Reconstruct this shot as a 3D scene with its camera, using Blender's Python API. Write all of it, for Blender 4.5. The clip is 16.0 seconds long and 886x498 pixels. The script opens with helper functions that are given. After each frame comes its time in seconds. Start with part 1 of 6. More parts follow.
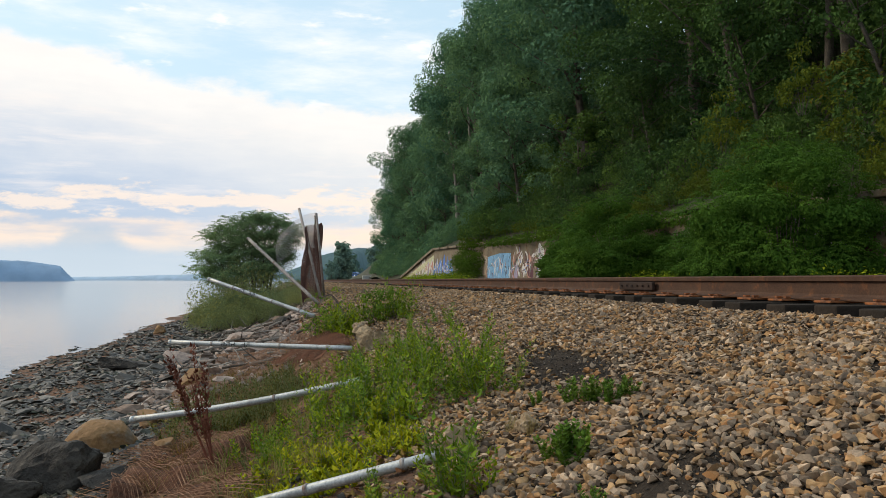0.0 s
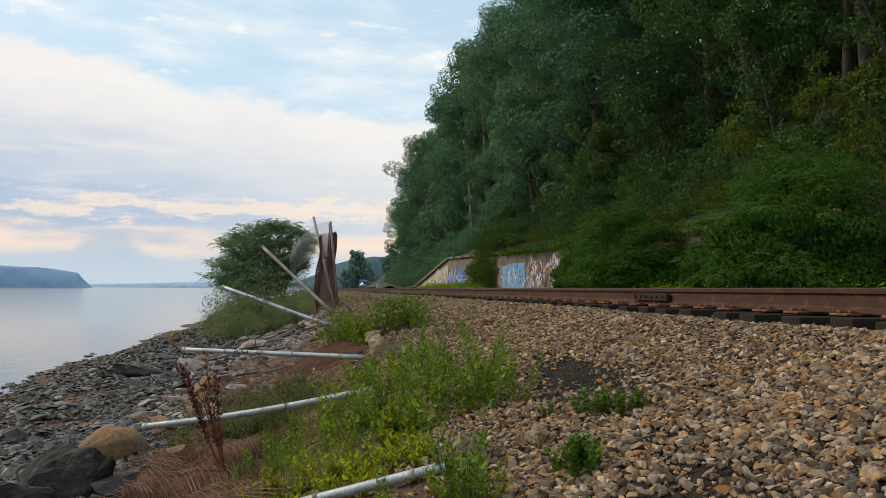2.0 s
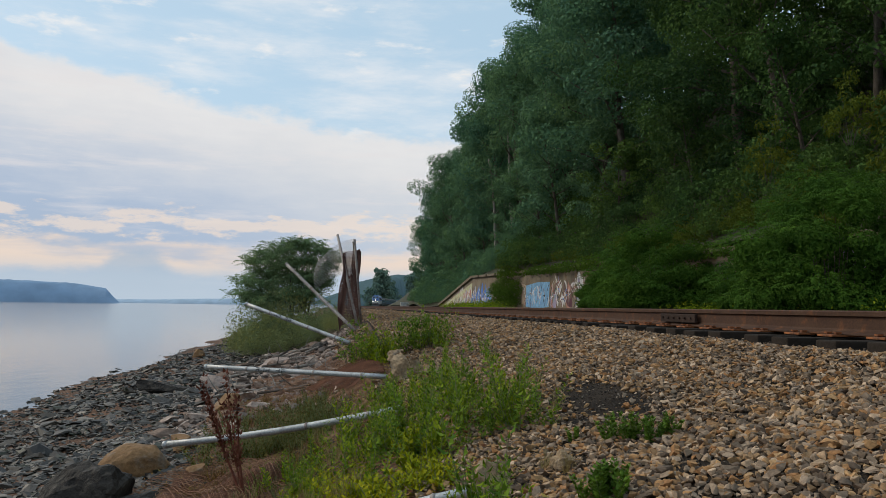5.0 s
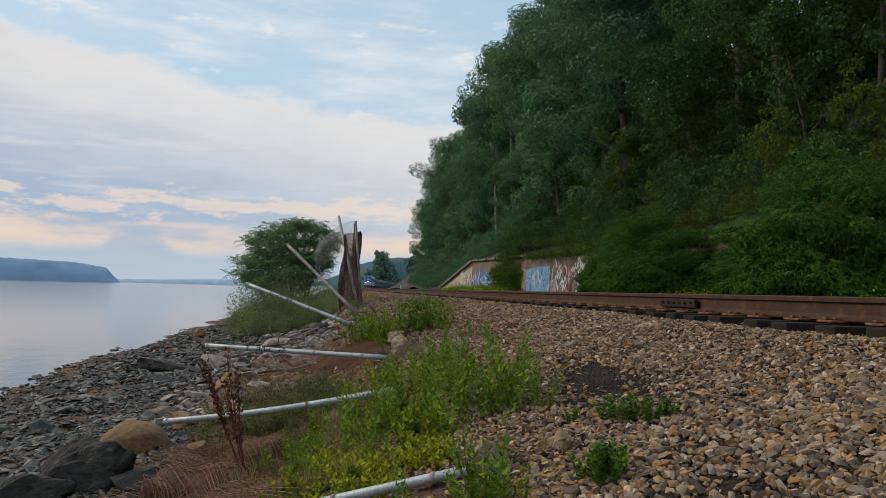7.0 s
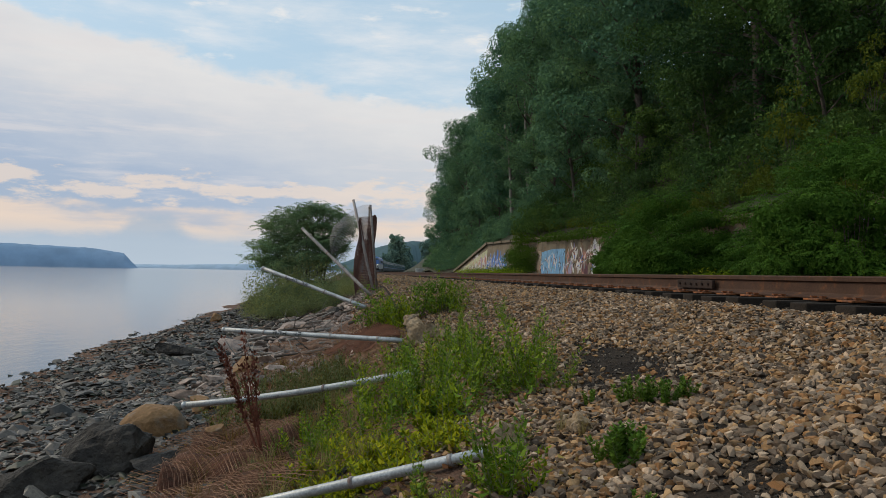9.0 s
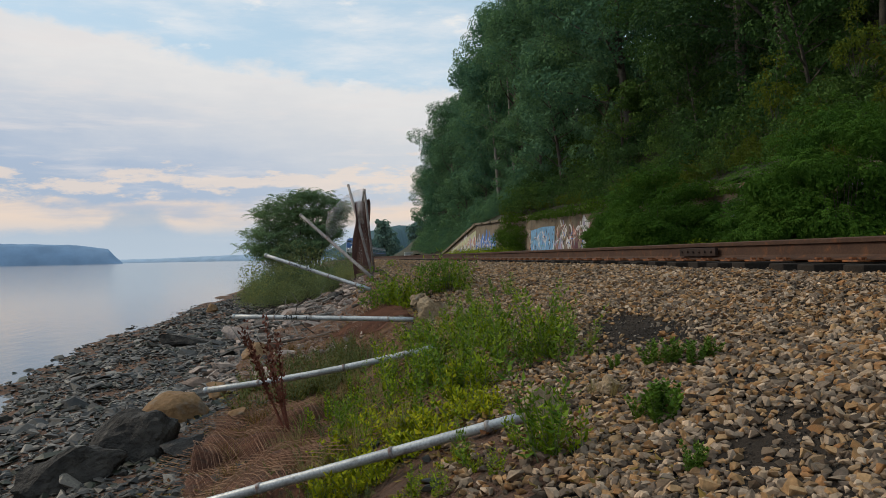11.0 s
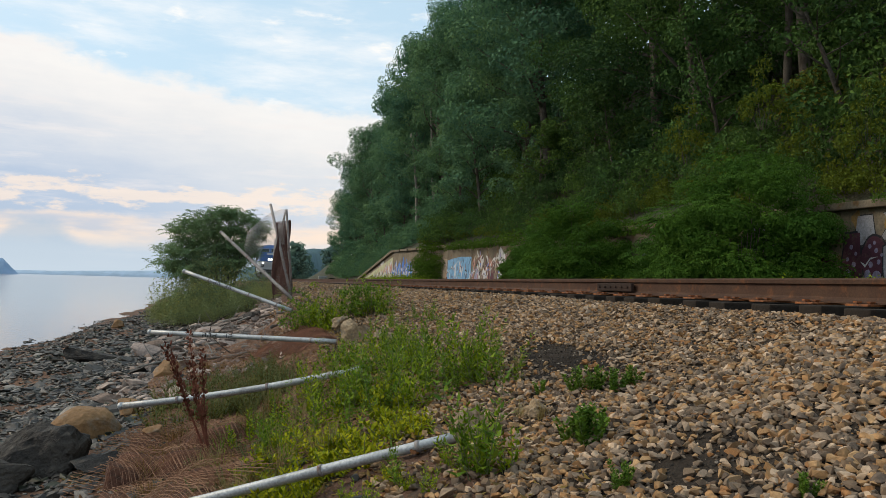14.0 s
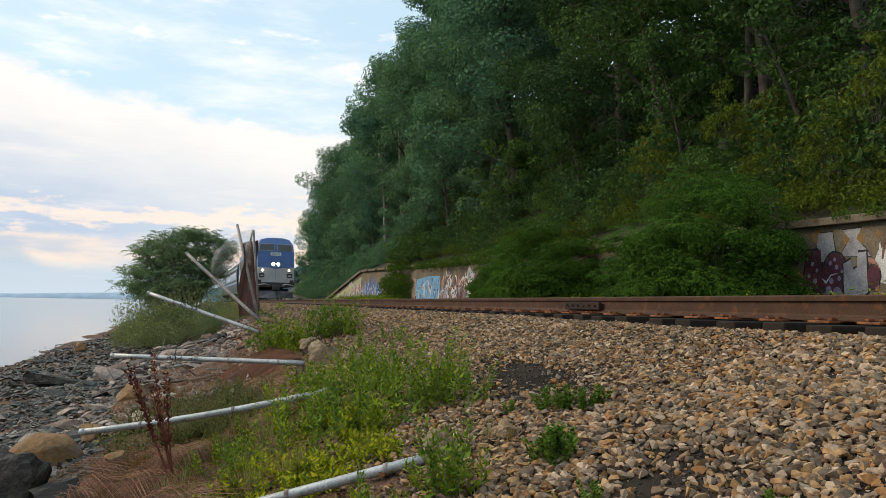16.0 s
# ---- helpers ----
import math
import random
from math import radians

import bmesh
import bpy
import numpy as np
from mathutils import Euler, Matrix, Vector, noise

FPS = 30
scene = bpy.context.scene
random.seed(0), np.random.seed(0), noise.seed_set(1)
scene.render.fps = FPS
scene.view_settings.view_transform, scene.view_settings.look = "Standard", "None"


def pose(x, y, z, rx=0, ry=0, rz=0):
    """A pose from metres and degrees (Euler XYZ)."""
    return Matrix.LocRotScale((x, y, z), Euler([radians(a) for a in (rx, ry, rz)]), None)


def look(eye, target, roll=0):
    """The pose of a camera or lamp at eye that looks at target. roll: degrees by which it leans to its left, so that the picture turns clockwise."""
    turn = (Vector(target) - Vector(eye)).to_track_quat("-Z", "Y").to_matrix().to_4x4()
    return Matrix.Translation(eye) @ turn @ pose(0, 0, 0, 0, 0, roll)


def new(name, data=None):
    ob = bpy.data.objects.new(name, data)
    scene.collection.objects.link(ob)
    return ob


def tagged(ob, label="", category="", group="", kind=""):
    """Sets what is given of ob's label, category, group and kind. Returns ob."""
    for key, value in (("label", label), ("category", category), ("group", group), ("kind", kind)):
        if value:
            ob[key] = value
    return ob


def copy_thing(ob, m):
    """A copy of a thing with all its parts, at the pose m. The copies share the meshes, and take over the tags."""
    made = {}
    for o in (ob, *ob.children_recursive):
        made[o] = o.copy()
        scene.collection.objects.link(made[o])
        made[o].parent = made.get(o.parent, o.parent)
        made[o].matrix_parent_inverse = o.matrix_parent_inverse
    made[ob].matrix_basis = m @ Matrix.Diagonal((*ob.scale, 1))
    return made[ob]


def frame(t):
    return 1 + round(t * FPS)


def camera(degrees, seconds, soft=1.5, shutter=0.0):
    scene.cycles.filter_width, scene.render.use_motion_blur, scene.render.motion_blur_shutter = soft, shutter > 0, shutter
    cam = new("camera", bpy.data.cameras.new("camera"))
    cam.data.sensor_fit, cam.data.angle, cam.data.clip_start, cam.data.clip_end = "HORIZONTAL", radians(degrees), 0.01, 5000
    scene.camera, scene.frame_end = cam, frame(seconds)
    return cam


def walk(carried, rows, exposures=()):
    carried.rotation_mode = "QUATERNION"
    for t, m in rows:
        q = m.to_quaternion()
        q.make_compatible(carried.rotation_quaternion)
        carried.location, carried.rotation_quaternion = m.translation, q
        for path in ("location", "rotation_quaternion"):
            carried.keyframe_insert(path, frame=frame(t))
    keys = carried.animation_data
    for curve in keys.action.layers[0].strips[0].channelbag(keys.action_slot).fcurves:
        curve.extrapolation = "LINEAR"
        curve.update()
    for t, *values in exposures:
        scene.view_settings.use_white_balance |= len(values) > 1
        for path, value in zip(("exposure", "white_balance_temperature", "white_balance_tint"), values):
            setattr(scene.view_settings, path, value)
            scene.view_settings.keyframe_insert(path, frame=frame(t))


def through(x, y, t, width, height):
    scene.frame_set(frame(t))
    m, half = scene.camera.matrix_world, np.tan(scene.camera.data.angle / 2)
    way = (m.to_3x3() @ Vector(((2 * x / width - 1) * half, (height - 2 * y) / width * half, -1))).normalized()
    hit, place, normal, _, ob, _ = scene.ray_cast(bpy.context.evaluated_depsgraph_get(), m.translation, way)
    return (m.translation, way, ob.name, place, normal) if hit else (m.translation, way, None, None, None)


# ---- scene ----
PATH = [
    (0, (0.15, -0.802, -0.035), (0.511, 1.164, 0.043), -0.0),
    (0.5, (0.149, -0.803, -0.032), (0.467, 1.17, 0.054), -0.4),
    (1, (0.151, -0.798, -0.033), (0.466, 1.176, 0.03), -0.2),
    (1.5, (0.165, -0.799, -0.032), (0.484, 1.174, 0.054), -0.4),
    (2, (0.166, -0.801, -0.032), (0.491, 1.17, 0.069), 0.4),
    (2.5, (0.166, -0.814, -0.024), (0.478, 1.159, 0.076), 0.1),
    (3, (0.168, -0.805, -0.01), (0.445, 1.17, 0.143), 1.7),
    (3.2, (0.167, -0.814, -0.015), (0.414, 1.165, 0.139), 1.1),
    (5.3, (0.189, -0.7, -0.03), (0.454, 1.277, 0.116), 0.9),
    (5.5, (0.19, -0.7, -0.038), (0.453, 1.278, 0.109), 0.9),
    (6, (0.183, -0.707, -0.036), (0.42, 1.275, 0.087), 1.2),
    (6.5, (0.181, -0.699, -0.041), (0.439, 1.282, 0.053), 1.4),
    (7, (0.176, -0.718, -0.042), (0.44, 1.262, 0.063), 1.6),
    (7.5, (0.186, -0.703, -0.045), (0.443, 1.279, 0.038), 1.5),
    (8, (0.18, -0.71, -0.05), (0.427, 1.273, 0.034), 1.2),
    (8.5, (0.175, -0.7, -0.045), (0.413, 1.284, 0.034), 1.1),
    (9, (0.179, -0.687, -0.047), (0.407, 1.299, 0.015), 1.2),
    (9.2, (0.12, -0.742, -0.042), (0.287, 1.251, -0.013), 0.5),
    (11.3, (-0.156, -0.807, -0.099), (0.143, 1.171, -0.081), -1.5),
    (11.5, (-0.254, -0.88, -0.052), (0.075, 1.093, -0.009), -1.4),
    (12, (-0.256, -0.888, -0.113), (0.101, 1.08, -0.069), 0.4),
    (12.5, (-0.235, -0.882, -0.123), (0.125, 1.083, -0.027), 1.1),
    (13, (-0.236, -0.885, -0.118), (0.151, 1.075, -0.024), 1.0),
    (13.5, (-0.219, -0.869, -0.122), (0.205, 1.083, -0.021), 1.5),
    (14, (-0.218, -0.874, -0.123), (0.253, 1.068, -0.034), 1.5),
    (14.5, (-0.213, -0.866, -0.124), (0.281, 1.068, -0.002), 1.0),
    (15, (-0.225, -0.899, -0.12), (0.281, 1.033, -0.003), 0.7),
    (15.5, (-0.207, -0.886, -0.111), (0.303, 1.045, 0.007), 0.8),
    (16, (-0.211, -0.871, -0.117), (0.334, 1.048, 0.022), 1.0),
]
cam = camera(58.2, 16.0, 0.85)
walk(cam, [(t, look(e, g, r)) for t, e, g, r in PATH],
     [(0, .24, 6950, 10), (.5, .10, 6900, 10), (1, .03, 6850, 10), (2, .08, 6850, 10), (3, .0, 6700, 10), (5.5, -.15, 6600, 10), (9, -.19, 6650, 10), (11.5, -.12, 6700, 10), (13, .03, 6800, 10), (14.5, .17, 6850, 10), (16, .25, 6950, 10)])

# ---- sky and light ----
SUN_ELEV, SUN_AZ = 34.0, -62.0   # the sun stands over the river, behind thin cloud


def make_world():
    w = bpy.data.worlds.new("sky")
    scene.world = w
    w.use_nodes = True
    nt = w.node_tree
    nt.nodes.clear()
    N, L = nt.nodes.new, nt.links.new
    out = N("ShaderNodeOutputWorld")
    tc = N("ShaderNodeTexCoord")
    sep = N("ShaderNodeSeparateXYZ")
    L(tc.outputs["Generated"], sep.inputs[0])

    def math_node(op, a, b=0.0):
        n = N("ShaderNodeMath")
        n.operation = op
        for i, v in enumerate((a, b)):
            if isinstance(v, (int, float)):
                n.inputs[i].default_value = v
            else:
                L(v, n.inputs[i])
        return n.outputs[0]

    def noise_at(scale, stretch, detail, rough, off=(0, 0, 0)):
        mp = N("ShaderNodeMapping")
        mp.inputs["Scale"].default_value = stretch
        mp.inputs["Location"].default_value = off
        L(tc.outputs["Generated"], mp.inputs[0])
        n = N("ShaderNodeTexNoise")
        n.inputs["Scale"].default_value = scale
        n.inputs["Detail"].default_value = detail
        n.inputs["Roughness"].default_value = rough
        L(mp.outputs[0], n.inputs["Vector"])
        return n.outputs["Fac"]

    def ramp(fac, stops, mode="EASE"):
        r = N("ShaderNodeValToRGB")
        r.color_ramp.interpolation = mode
        el = r.color_ramp.elements
        while len(el) < len(stops):
            el.new(0.5)
        for e, (p, c) in zip(el, stops):
            e.position = p
            e.color = (*c, 1)
        L(fac, r.inputs[0])
        return r.outputs[0]

    def mix(fac, a, b):
        m = N("ShaderNodeMix")
        m.data_type = "RGBA"
        L(fac, m.inputs[0])
        for i, v in ((6, a), (7, b)):
            if isinstance(v, tuple):
                m.inputs[i].default_value = (*v, 1)
            else:
                L(v, m.inputs[i])
        return m.outputs[2]

    z = math_node("MAXIMUM", sep.outputs[2], 0.0)
    el = math_node("MULTIPLY", math_node("ARCSINE", sep.outputs[2]), 57.296)
    az = math_node("MULTIPLY", math_node("ARCTAN2", sep.outputs[0], sep.outputs[1]), 57.296)
    az = math_node("MINIMUM", math_node("MAXIMUM", az, -60.0), 60.0)

    def span(v, lo, hi):
        return math_node("MULTIPLY", math_node("SUBTRACT", v, lo), 1.0 / (hi - lo))

    def signed(fac, amount):
        return math_node("MULTIPLY", math_node("SUBTRACT", fac, .5), amount)

    # clear sky
    sky = N("ShaderNodeTexSky")
    sky.sky_type, sky.sun_disc = "NISHITA", False
    sky.sun_elevation, sky.sun_rotation = radians(SUN_ELEV), radians(SUN_AZ)
    sky.dust_density = 2.0
    skyc = N("ShaderNodeVectorMath")
    skyc.operation = "SCALE"
    skyc.inputs["Scale"].default_value = 0.11
    L(sky.outputs[0], skyc.inputs[0])
    pale = mix(ramp(z, [(0, (.75, .75, .75)), (.5, (.72, .72, .72))]), skyc.outputs[0], (0.60, 0.83, 1.02))
    # thin streaks and small puffs high up
    wisps = ramp(noise_at(3.4, (1, 1, 4.5), 8, .6, (3.1, .4, .2)), [(.45, (0, 0, 0)), (.72, (.8, .8, .8))])
    high = mix(wisps, pale, (0.92, 0.94, 0.97))
    tiny = ramp(noise_at(15.0, (1, 1, 3.2), 6, .55, (.3, 2.2, 1.7)), [(.57, (0, 0, 0)), (.74, (.7, .7, .7))])
    high = mix(tiny, high, (1.0, 0.98, 0.96))
    # the broad cloud sheet: its puffed upper edge slopes down towards the hill
    puff = noise_at(11.0, (1, 1, 2.2), 10, .58)
    wide = noise_at(2.2, (1, 1, 3.0), 3, .5, (0, 2.0, 0))
    top = math_node("SUBTRACT", 12.3, math_node("MULTIPLY", az, .15))
    below = math_node("ADD", math_node("SUBTRACT", el, top), math_node("ADD", signed(puff, 4.2), signed(wide, 3.0)))
    cover = ramp(span(below, -1.6, 1.2), [(0, (1, 1, 1)), (.45, (.95, .95, .95)), (.85, (0, 0, 0))])
    # inside the sheet: white above, blue-grey lower down over the river, paler towards the hill
    drift = math_node("ADD", below, signed(noise_at(4.5, (1, 1, 6.0), 8, .6, (1, 5, 2)), 5.0))
    grey = ramp(span(drift, -14, 0), [(0, (.50, .60, .72)), (.22, (.43, .54, .70)), (.45, (.45, .56, .73)), (.62, (.60, .67, .78)), (.80, (.74, .77, .82)), (1, (.86, .86, .87))], "LINEAR")
    fair = ramp(span(drift, -14, 0), [(0, (.54, .63, .74)), (.3, (.63, .70, .79)), (.5, (.64, .70, .78)), (.75, (.72, .76, .81)), (1, (.86, .86, .87))], "LINEAR")
    body = mix(ramp(span(az, -14, 14), [(0, (0, 0, 0)), (1, (1, 1, 1))]), grey, fair)
    streak = noise_at(5.0, (1, 1, 9.0), 8, .6, (4, 1, 3))
    body = mix(ramp(streak, [(.5, (0, 0, 0)), (.68, (.5, .5, .5))]), body, (0.85, 0.82, 0.83))
    final = mix(cover, high, body)
    # sunlit warm gaps low over the water
    rag = noise_at(10.0, (1, 1, 2.6), 8, .6, (7, 1, 0))
    low_el = math_node("ADD", el, signed(rag, 3.4))
    low = ramp(span(low_el, 1.6, 5.6), [(0, (0, 0, 0)), (.28, (.9, .9, .9)), (.55, (.85, .85, .85)), (.72, (0, 0, 0))])
    gaps = ramp(noise_at(4.0, (1, 1, 5.0), 5, .55, (1.5, 3.3, 0)), [(.36, (.25, .25, .25)), (.52, (1, 1, 1))])
    final = mix(math_node("MULTIPLY", low, gaps), final, (0.93, 0.77, 0.65))
    glint = ramp(math_node("ADD", math_node("ABSOLUTE", math_node("SUBTRACT", el, 5.5)), signed(noise_at(13.0, (1, 1, 3.4), 8, .62, (5, 2, 1)), -8.0)), [(.0, (.7, .7, .7)), (.9, (0, 0, 0))])
    final = mix(glint, final, (0.93, 0.80, 0.70))
    # a blue-grey heap of cloud standing before the bright gap
    du, dv = math_node("MULTIPLY", math_node("ADD", az, 13.6), 1 / 2.7), math_node("MULTIPLY", math_node("SUBTRACT", el, 1.4), 1 / 2.6)
    heap_d = math_node("ADD", math_node("ADD", math_node("MULTIPLY", du, du), math_node("MULTIPLY", dv, dv)), signed(noise_at(14.0, (1, 1, 1.5), 7, .6, (2.3, 4.1, .7)), 1.7))
    final = mix(ramp(heap_d, [(.45, (.8, .8, .8)), (1.0, (0, 0, 0))]), final, (0.45, 0.56, 0.69))
    haze = ramp(span(el, 0, 3.2), [(0, (1, 1, 1)), (.45, (.75, .75, .75)), (1, (0, 0, 0))])
    final = mix(haze, final, (0.53, 0.64, 0.76))
    bg = N("ShaderNodeBackground")
    bg.inputs["Strength"].default_value = 1.0
    L(final, bg.inputs[0])
    L(bg.outputs[0], out.inputs[0])


make_world()
sun = new("sun", bpy.data.lights.new("sun", "SUN"))
sun.data.energy, sun.data.angle, sun.data.color = 1.7, radians(14), (1.0, 0.88, 0.70)
_e, _a = radians(SUN_ELEV), radians(SUN_AZ)
sun.matrix_world = look((math.sin(_a) * math.cos(_e) * 50, math.cos(_a) * math.cos(_e) * 50, math.sin(_e) * 50), (0, 0, 0))
scene.view_settings.exposure = 0.0


# ---- materials ----
def material(name, rough=0.8, metal=0.0, spec=0.5):
    m = bpy.data.materials.new(name)
    m.use_nodes = True
    b = m.node_tree.nodes["Principled BSDF"]
    b.inputs["Roughness"].default_value = rough
    b.inputs["Metallic"].default_value = metal
    b.inputs["Specular IOR Level"].default_value = spec
    return m, m.node_tree, b


def ramp_node(nt, fac, stops, mode="LINEAR"):
    r = nt.nodes.new("ShaderNodeValToRGB")
    r.color_ramp.interpolation = mode
    el = r.color_ramp.elements
    while len(el) < len(stops):
        el.new(0.5)
    for e, (p, c) in zip(el, stops):
        e.position = p
        e.color = (*c, 1)
    nt.links.new(fac, r.inputs[0])
    return r.outputs[0]


def noise_node(nt, scale, detail=5, rough=0.6, stretch=(1, 1, 1), coords="Object"):
    tc = nt.nodes.new("ShaderNodeTexCoord")
    mp = nt.nodes.new("ShaderNodeMapping")
    mp.inputs["Scale"].default_value = stretch
    nt.links.new(tc.outputs[coords], mp.inputs[0])
    n = nt.nodes.new("ShaderNodeTexNoise")
    n.inputs["Scale"].default_value = scale
    n.inputs["Detail"].default_value = detail
    n.inputs["Roughness"].default_value = rough
    nt.links.new(mp.outputs[0], n.inputs["Vector"])
    return n.outputs["Fac"]


def mix_node(nt, fac, a, b, blend="MIX"):
    m = nt.nodes.new("ShaderNodeMix")
    m.data_type, m.blend_type = "RGBA", blend
    for i, v in ((0, fac), (6, a), (7, b)):
        if isinstance(v, tuple):
            m.inputs[i].default_value = (*v, 1)
        elif isinstance(v, (int, float)):
            m.inputs[i].default_value = v
        else:
            nt.links.new(v, m.inputs[i])
    return m.outputs[2]


def bump_node(nt, b, height, strength=0.4, dist=0.01):
    n = nt.nodes.new("ShaderNodeBump")
    n.inputs["Strength"].default_value, n.inputs["Distance"].default_value = strength, dist
    nt.links.new(height, n.inputs["Height"])
    nt.links.new(n.outputs[0], b.inputs["Normal"])


def grained(name, c1, c2, scale, rough=0.85, fine=60, bump=0.3, dist=0.01, metal=0.0, spec=0.4, c3=None):
    """Two-scale surface: large stains from c1 to c2, fine grain and bump."""
    m, nt, b = material(name, rough, metal, spec)
    big = noise_node(nt, scale, 4)
    small = noise_node(nt, fine, 5)
    col = ramp_node(nt, big, [(.35, c1), (.65, c2)])
    if c3:
        col = mix_node(nt, ramp_node(nt, noise_node(nt, scale * 2.7, 5), [(.55, (0, 0, 0)), (.68, (1, 1, 1))]), col, c3)
    grain = ramp_node(nt, small, [(.3, (.7, .7, .7)), (.7, (1.2, 1.2, 1.2))])
    col = mix_node(nt, 1.0, col, grain, "MULTIPLY")
    nt.links.new(col, b.inputs["Base Color"])
    if bump:
        bump_node(nt, b, small, bump, dist)
    return m


def stones(name, palette, rough=0.85, fine=45):
    """Each stone of a heap takes a colour of its own from the palette."""
    m, nt, b = material(name, rough, 0, .2)
    geo = nt.nodes.new("ShaderNodeNewGeometry")
    oi = nt.nodes.new("ShaderNodeObjectInfo")
    add = nt.nodes.new("ShaderNodeMath")
    add.operation = "ADD"
    nt.links.new(geo.outputs["Random Per Island"], add.inputs[0])
    nt.links.new(oi.outputs["Random"], add.inputs[1])
    fr = nt.nodes.new("ShaderNodeMath")
    fr.operation = "FRACT"
    nt.links.new(add.outputs[0], fr.inputs[0])
    n = len(palette)
    col = ramp_node(nt, fr.outputs[0], [(i / n, c) for i, c in enumerate(palette)], "CONSTANT")
    small = noise_node(nt, fine, 5)
    grain = ramp_node(nt, small, [(.3, (.6, .6, .6)), (.7, (1.25, 1.22, 1.18))])
    col = mix_node(nt, 1.0, col, grain, "MULTIPLY")
    nt.links.new(col, b.inputs["Base Color"])
    bump_node(nt, b, small, .35, .006)
    return m


def foliage(name, palette, rough=0.55, through=0.24):
    """Leaves: each has its own tint, and lets some light through."""
    m, nt, b = material(name, rough + .2, 0, .10)
    geo = nt.nodes.new("ShaderNodeNewGeometry")
    oi = nt.nodes.new("ShaderNodeObjectInfo")
    n = len(palette)
    col = ramp_node(nt, geo.outputs["Random Per Island"], [(i / max(1, n - 1), c) for i, c in enumerate(palette)])
    patch = ramp_node(nt, noise_node(nt, .55, 3), [(.3, (.72, .8, .8)), (.7, (1.2, 1.15, .95))])
    col = mix_node(nt, 1.0, col, patch, "MULTIPLY")
    tint = ramp_node(nt, oi.outputs["Random"], [(0, (.8, .9, .95)), (1, (1.15, 1.08, .9))])
    col = mix_node(nt, 1.0, col, tint, "MULTIPLY")
    nt.links.new(col, b.inputs["Base Color"])
    tr = nt.nodes.new("ShaderNodeBsdfTranslucent")
    nt.links.new(col, tr.inputs["Color"])
    mx = nt.nodes.new("ShaderNodeMixShader")
    mx.inputs[0].default_value = through
    nt.links.new(b.outputs[0], mx.inputs[1])
    nt.links.new(tr.outputs[0], mx.inputs[2])
    nt.links.new(mx.outputs[0], nt.nodes["Material Output"].inputs[0])
    return m


def glowing(name, color, power):
    m, nt, b = material(name, .3)
    b.inputs["Base Color"].default_value = (*color, 1)
    b.inputs["Emission Color"].default_value = (*color, 1)
    b.inputs["Emission Strength"].default_value = power
    return m


M_BALLAST = stones("ballast_stone", [(0.289, 0.188, 0.104), (0.196, 0.144, 0.100), (0.376, 0.213, 0.097), (0.118, 0.083, 0.058), (0.403, 0.282, 0.181), (0.294, 0.147, 0.061), (0.240, 0.176, 0.123), (0.512, 0.376, 0.260), (0.316, 0.183, 0.084), (0.164, 0.113, 0.074), (0.294, 0.215, 0.149), (0.234, 0.139, 0.070), (0.349, 0.257, 0.181), (0.191, 0.142, 0.102), (0.414, 0.257, 0.128), (0.140, 0.103, 0.076)])
M_BED = grained("ballast_bed", (.028, .021, .016), (.056, .042, .031), 1.3, .97, 55, 1.0, .03, c3=(.018, .015, .013), spec=.15)
M_CINDER = stones("cinder_chip", [(.03, .026, .023), (.05, .043, .036), (.02, .018, .016), (.12, .09, .065), (.26, .22, .18)], .9)
M_SHORE = stones("shore_stone", [(0.036, 0.033, 0.030), (0.063, 0.056, 0.048), (0.023, 0.022, 0.019), (0.137, 0.119, 0.102), (0.043, 0.039, 0.033), (0.028, 0.033, 0.019), (0.211, 0.183, 0.152), (0.051, 0.044, 0.036), (0.027, 0.025, 0.023), (0.089, 0.077, 0.065)], .6)
M_SHORE.node_tree.nodes["Principled BSDF"].inputs["Specular IOR Level"].default_value = .4
M_RUBBLE = stones("bank_rubble", [(0.215, 0.171, 0.146), (0.324, 0.259, 0.226), (0.151, 0.124, 0.108), (0.416, 0.329, 0.277), (0.245, 0.175, 0.138)], .9, 20)
M_BANK = grained("bank_soil", (.090, .046, .028), (.165, .084, .048), 1.4, .95, 34, 1.0, .04, c3=(.045, .045, .03))
M_MOUND = grained("rusty_earth", (.085, .032, .018), (.17, .070, .036), 3.5, .95, 40, 1.0, .03, c3=(.05, .03, .02))
M_RAIL = grained("rail_rust", (.060, .030, .019), (.088, .047, .029), 3, .8, 70, .3, .004, .15, spec=.25, c3=(.14, .058, .026))
M_RAILTOP = grained("rail_worn_top", (.25, .22, .19), (.33, .30, .27), 4, .42, 120, .1, .002, .7)
M_BAR = grained("joint_bar_rust", (.024, .015, .011), (.042, .024, .017), 4, .8, 60, .4, .004, spec=.2)
M_TIE = grained("creosoted_wood", (.018, .014, .011), (.036, .028, .022), 2, .85, 40, .6, .01, c3=(.07, .04, .026), spec=.12)
M_PLATE = grained("orange_rust", (.16, .058, .022), (.34, .115, .034), 5, .85, 60, .4, .004, c3=(.09, .045, .028))
M_PIPE = grained("galvanised_pipe", (.36, .37, .37), (.47, .48, .48), 4, .5, 70, .15, .002, .45, c3=(.27, .27, .26))
M_PIPE_OLD = grained("weathered_pipe", (.22, .19, .18), (.33, .30, .28), 5, .65, 60, .2, .003, .3, c3=(.16, .09, .07))
M_WIRE_DARK = grained("dark_rusty_wire", (.07, .032, .027), (.12, .052, .04), 3, .85, 50, .2, .002, .1)
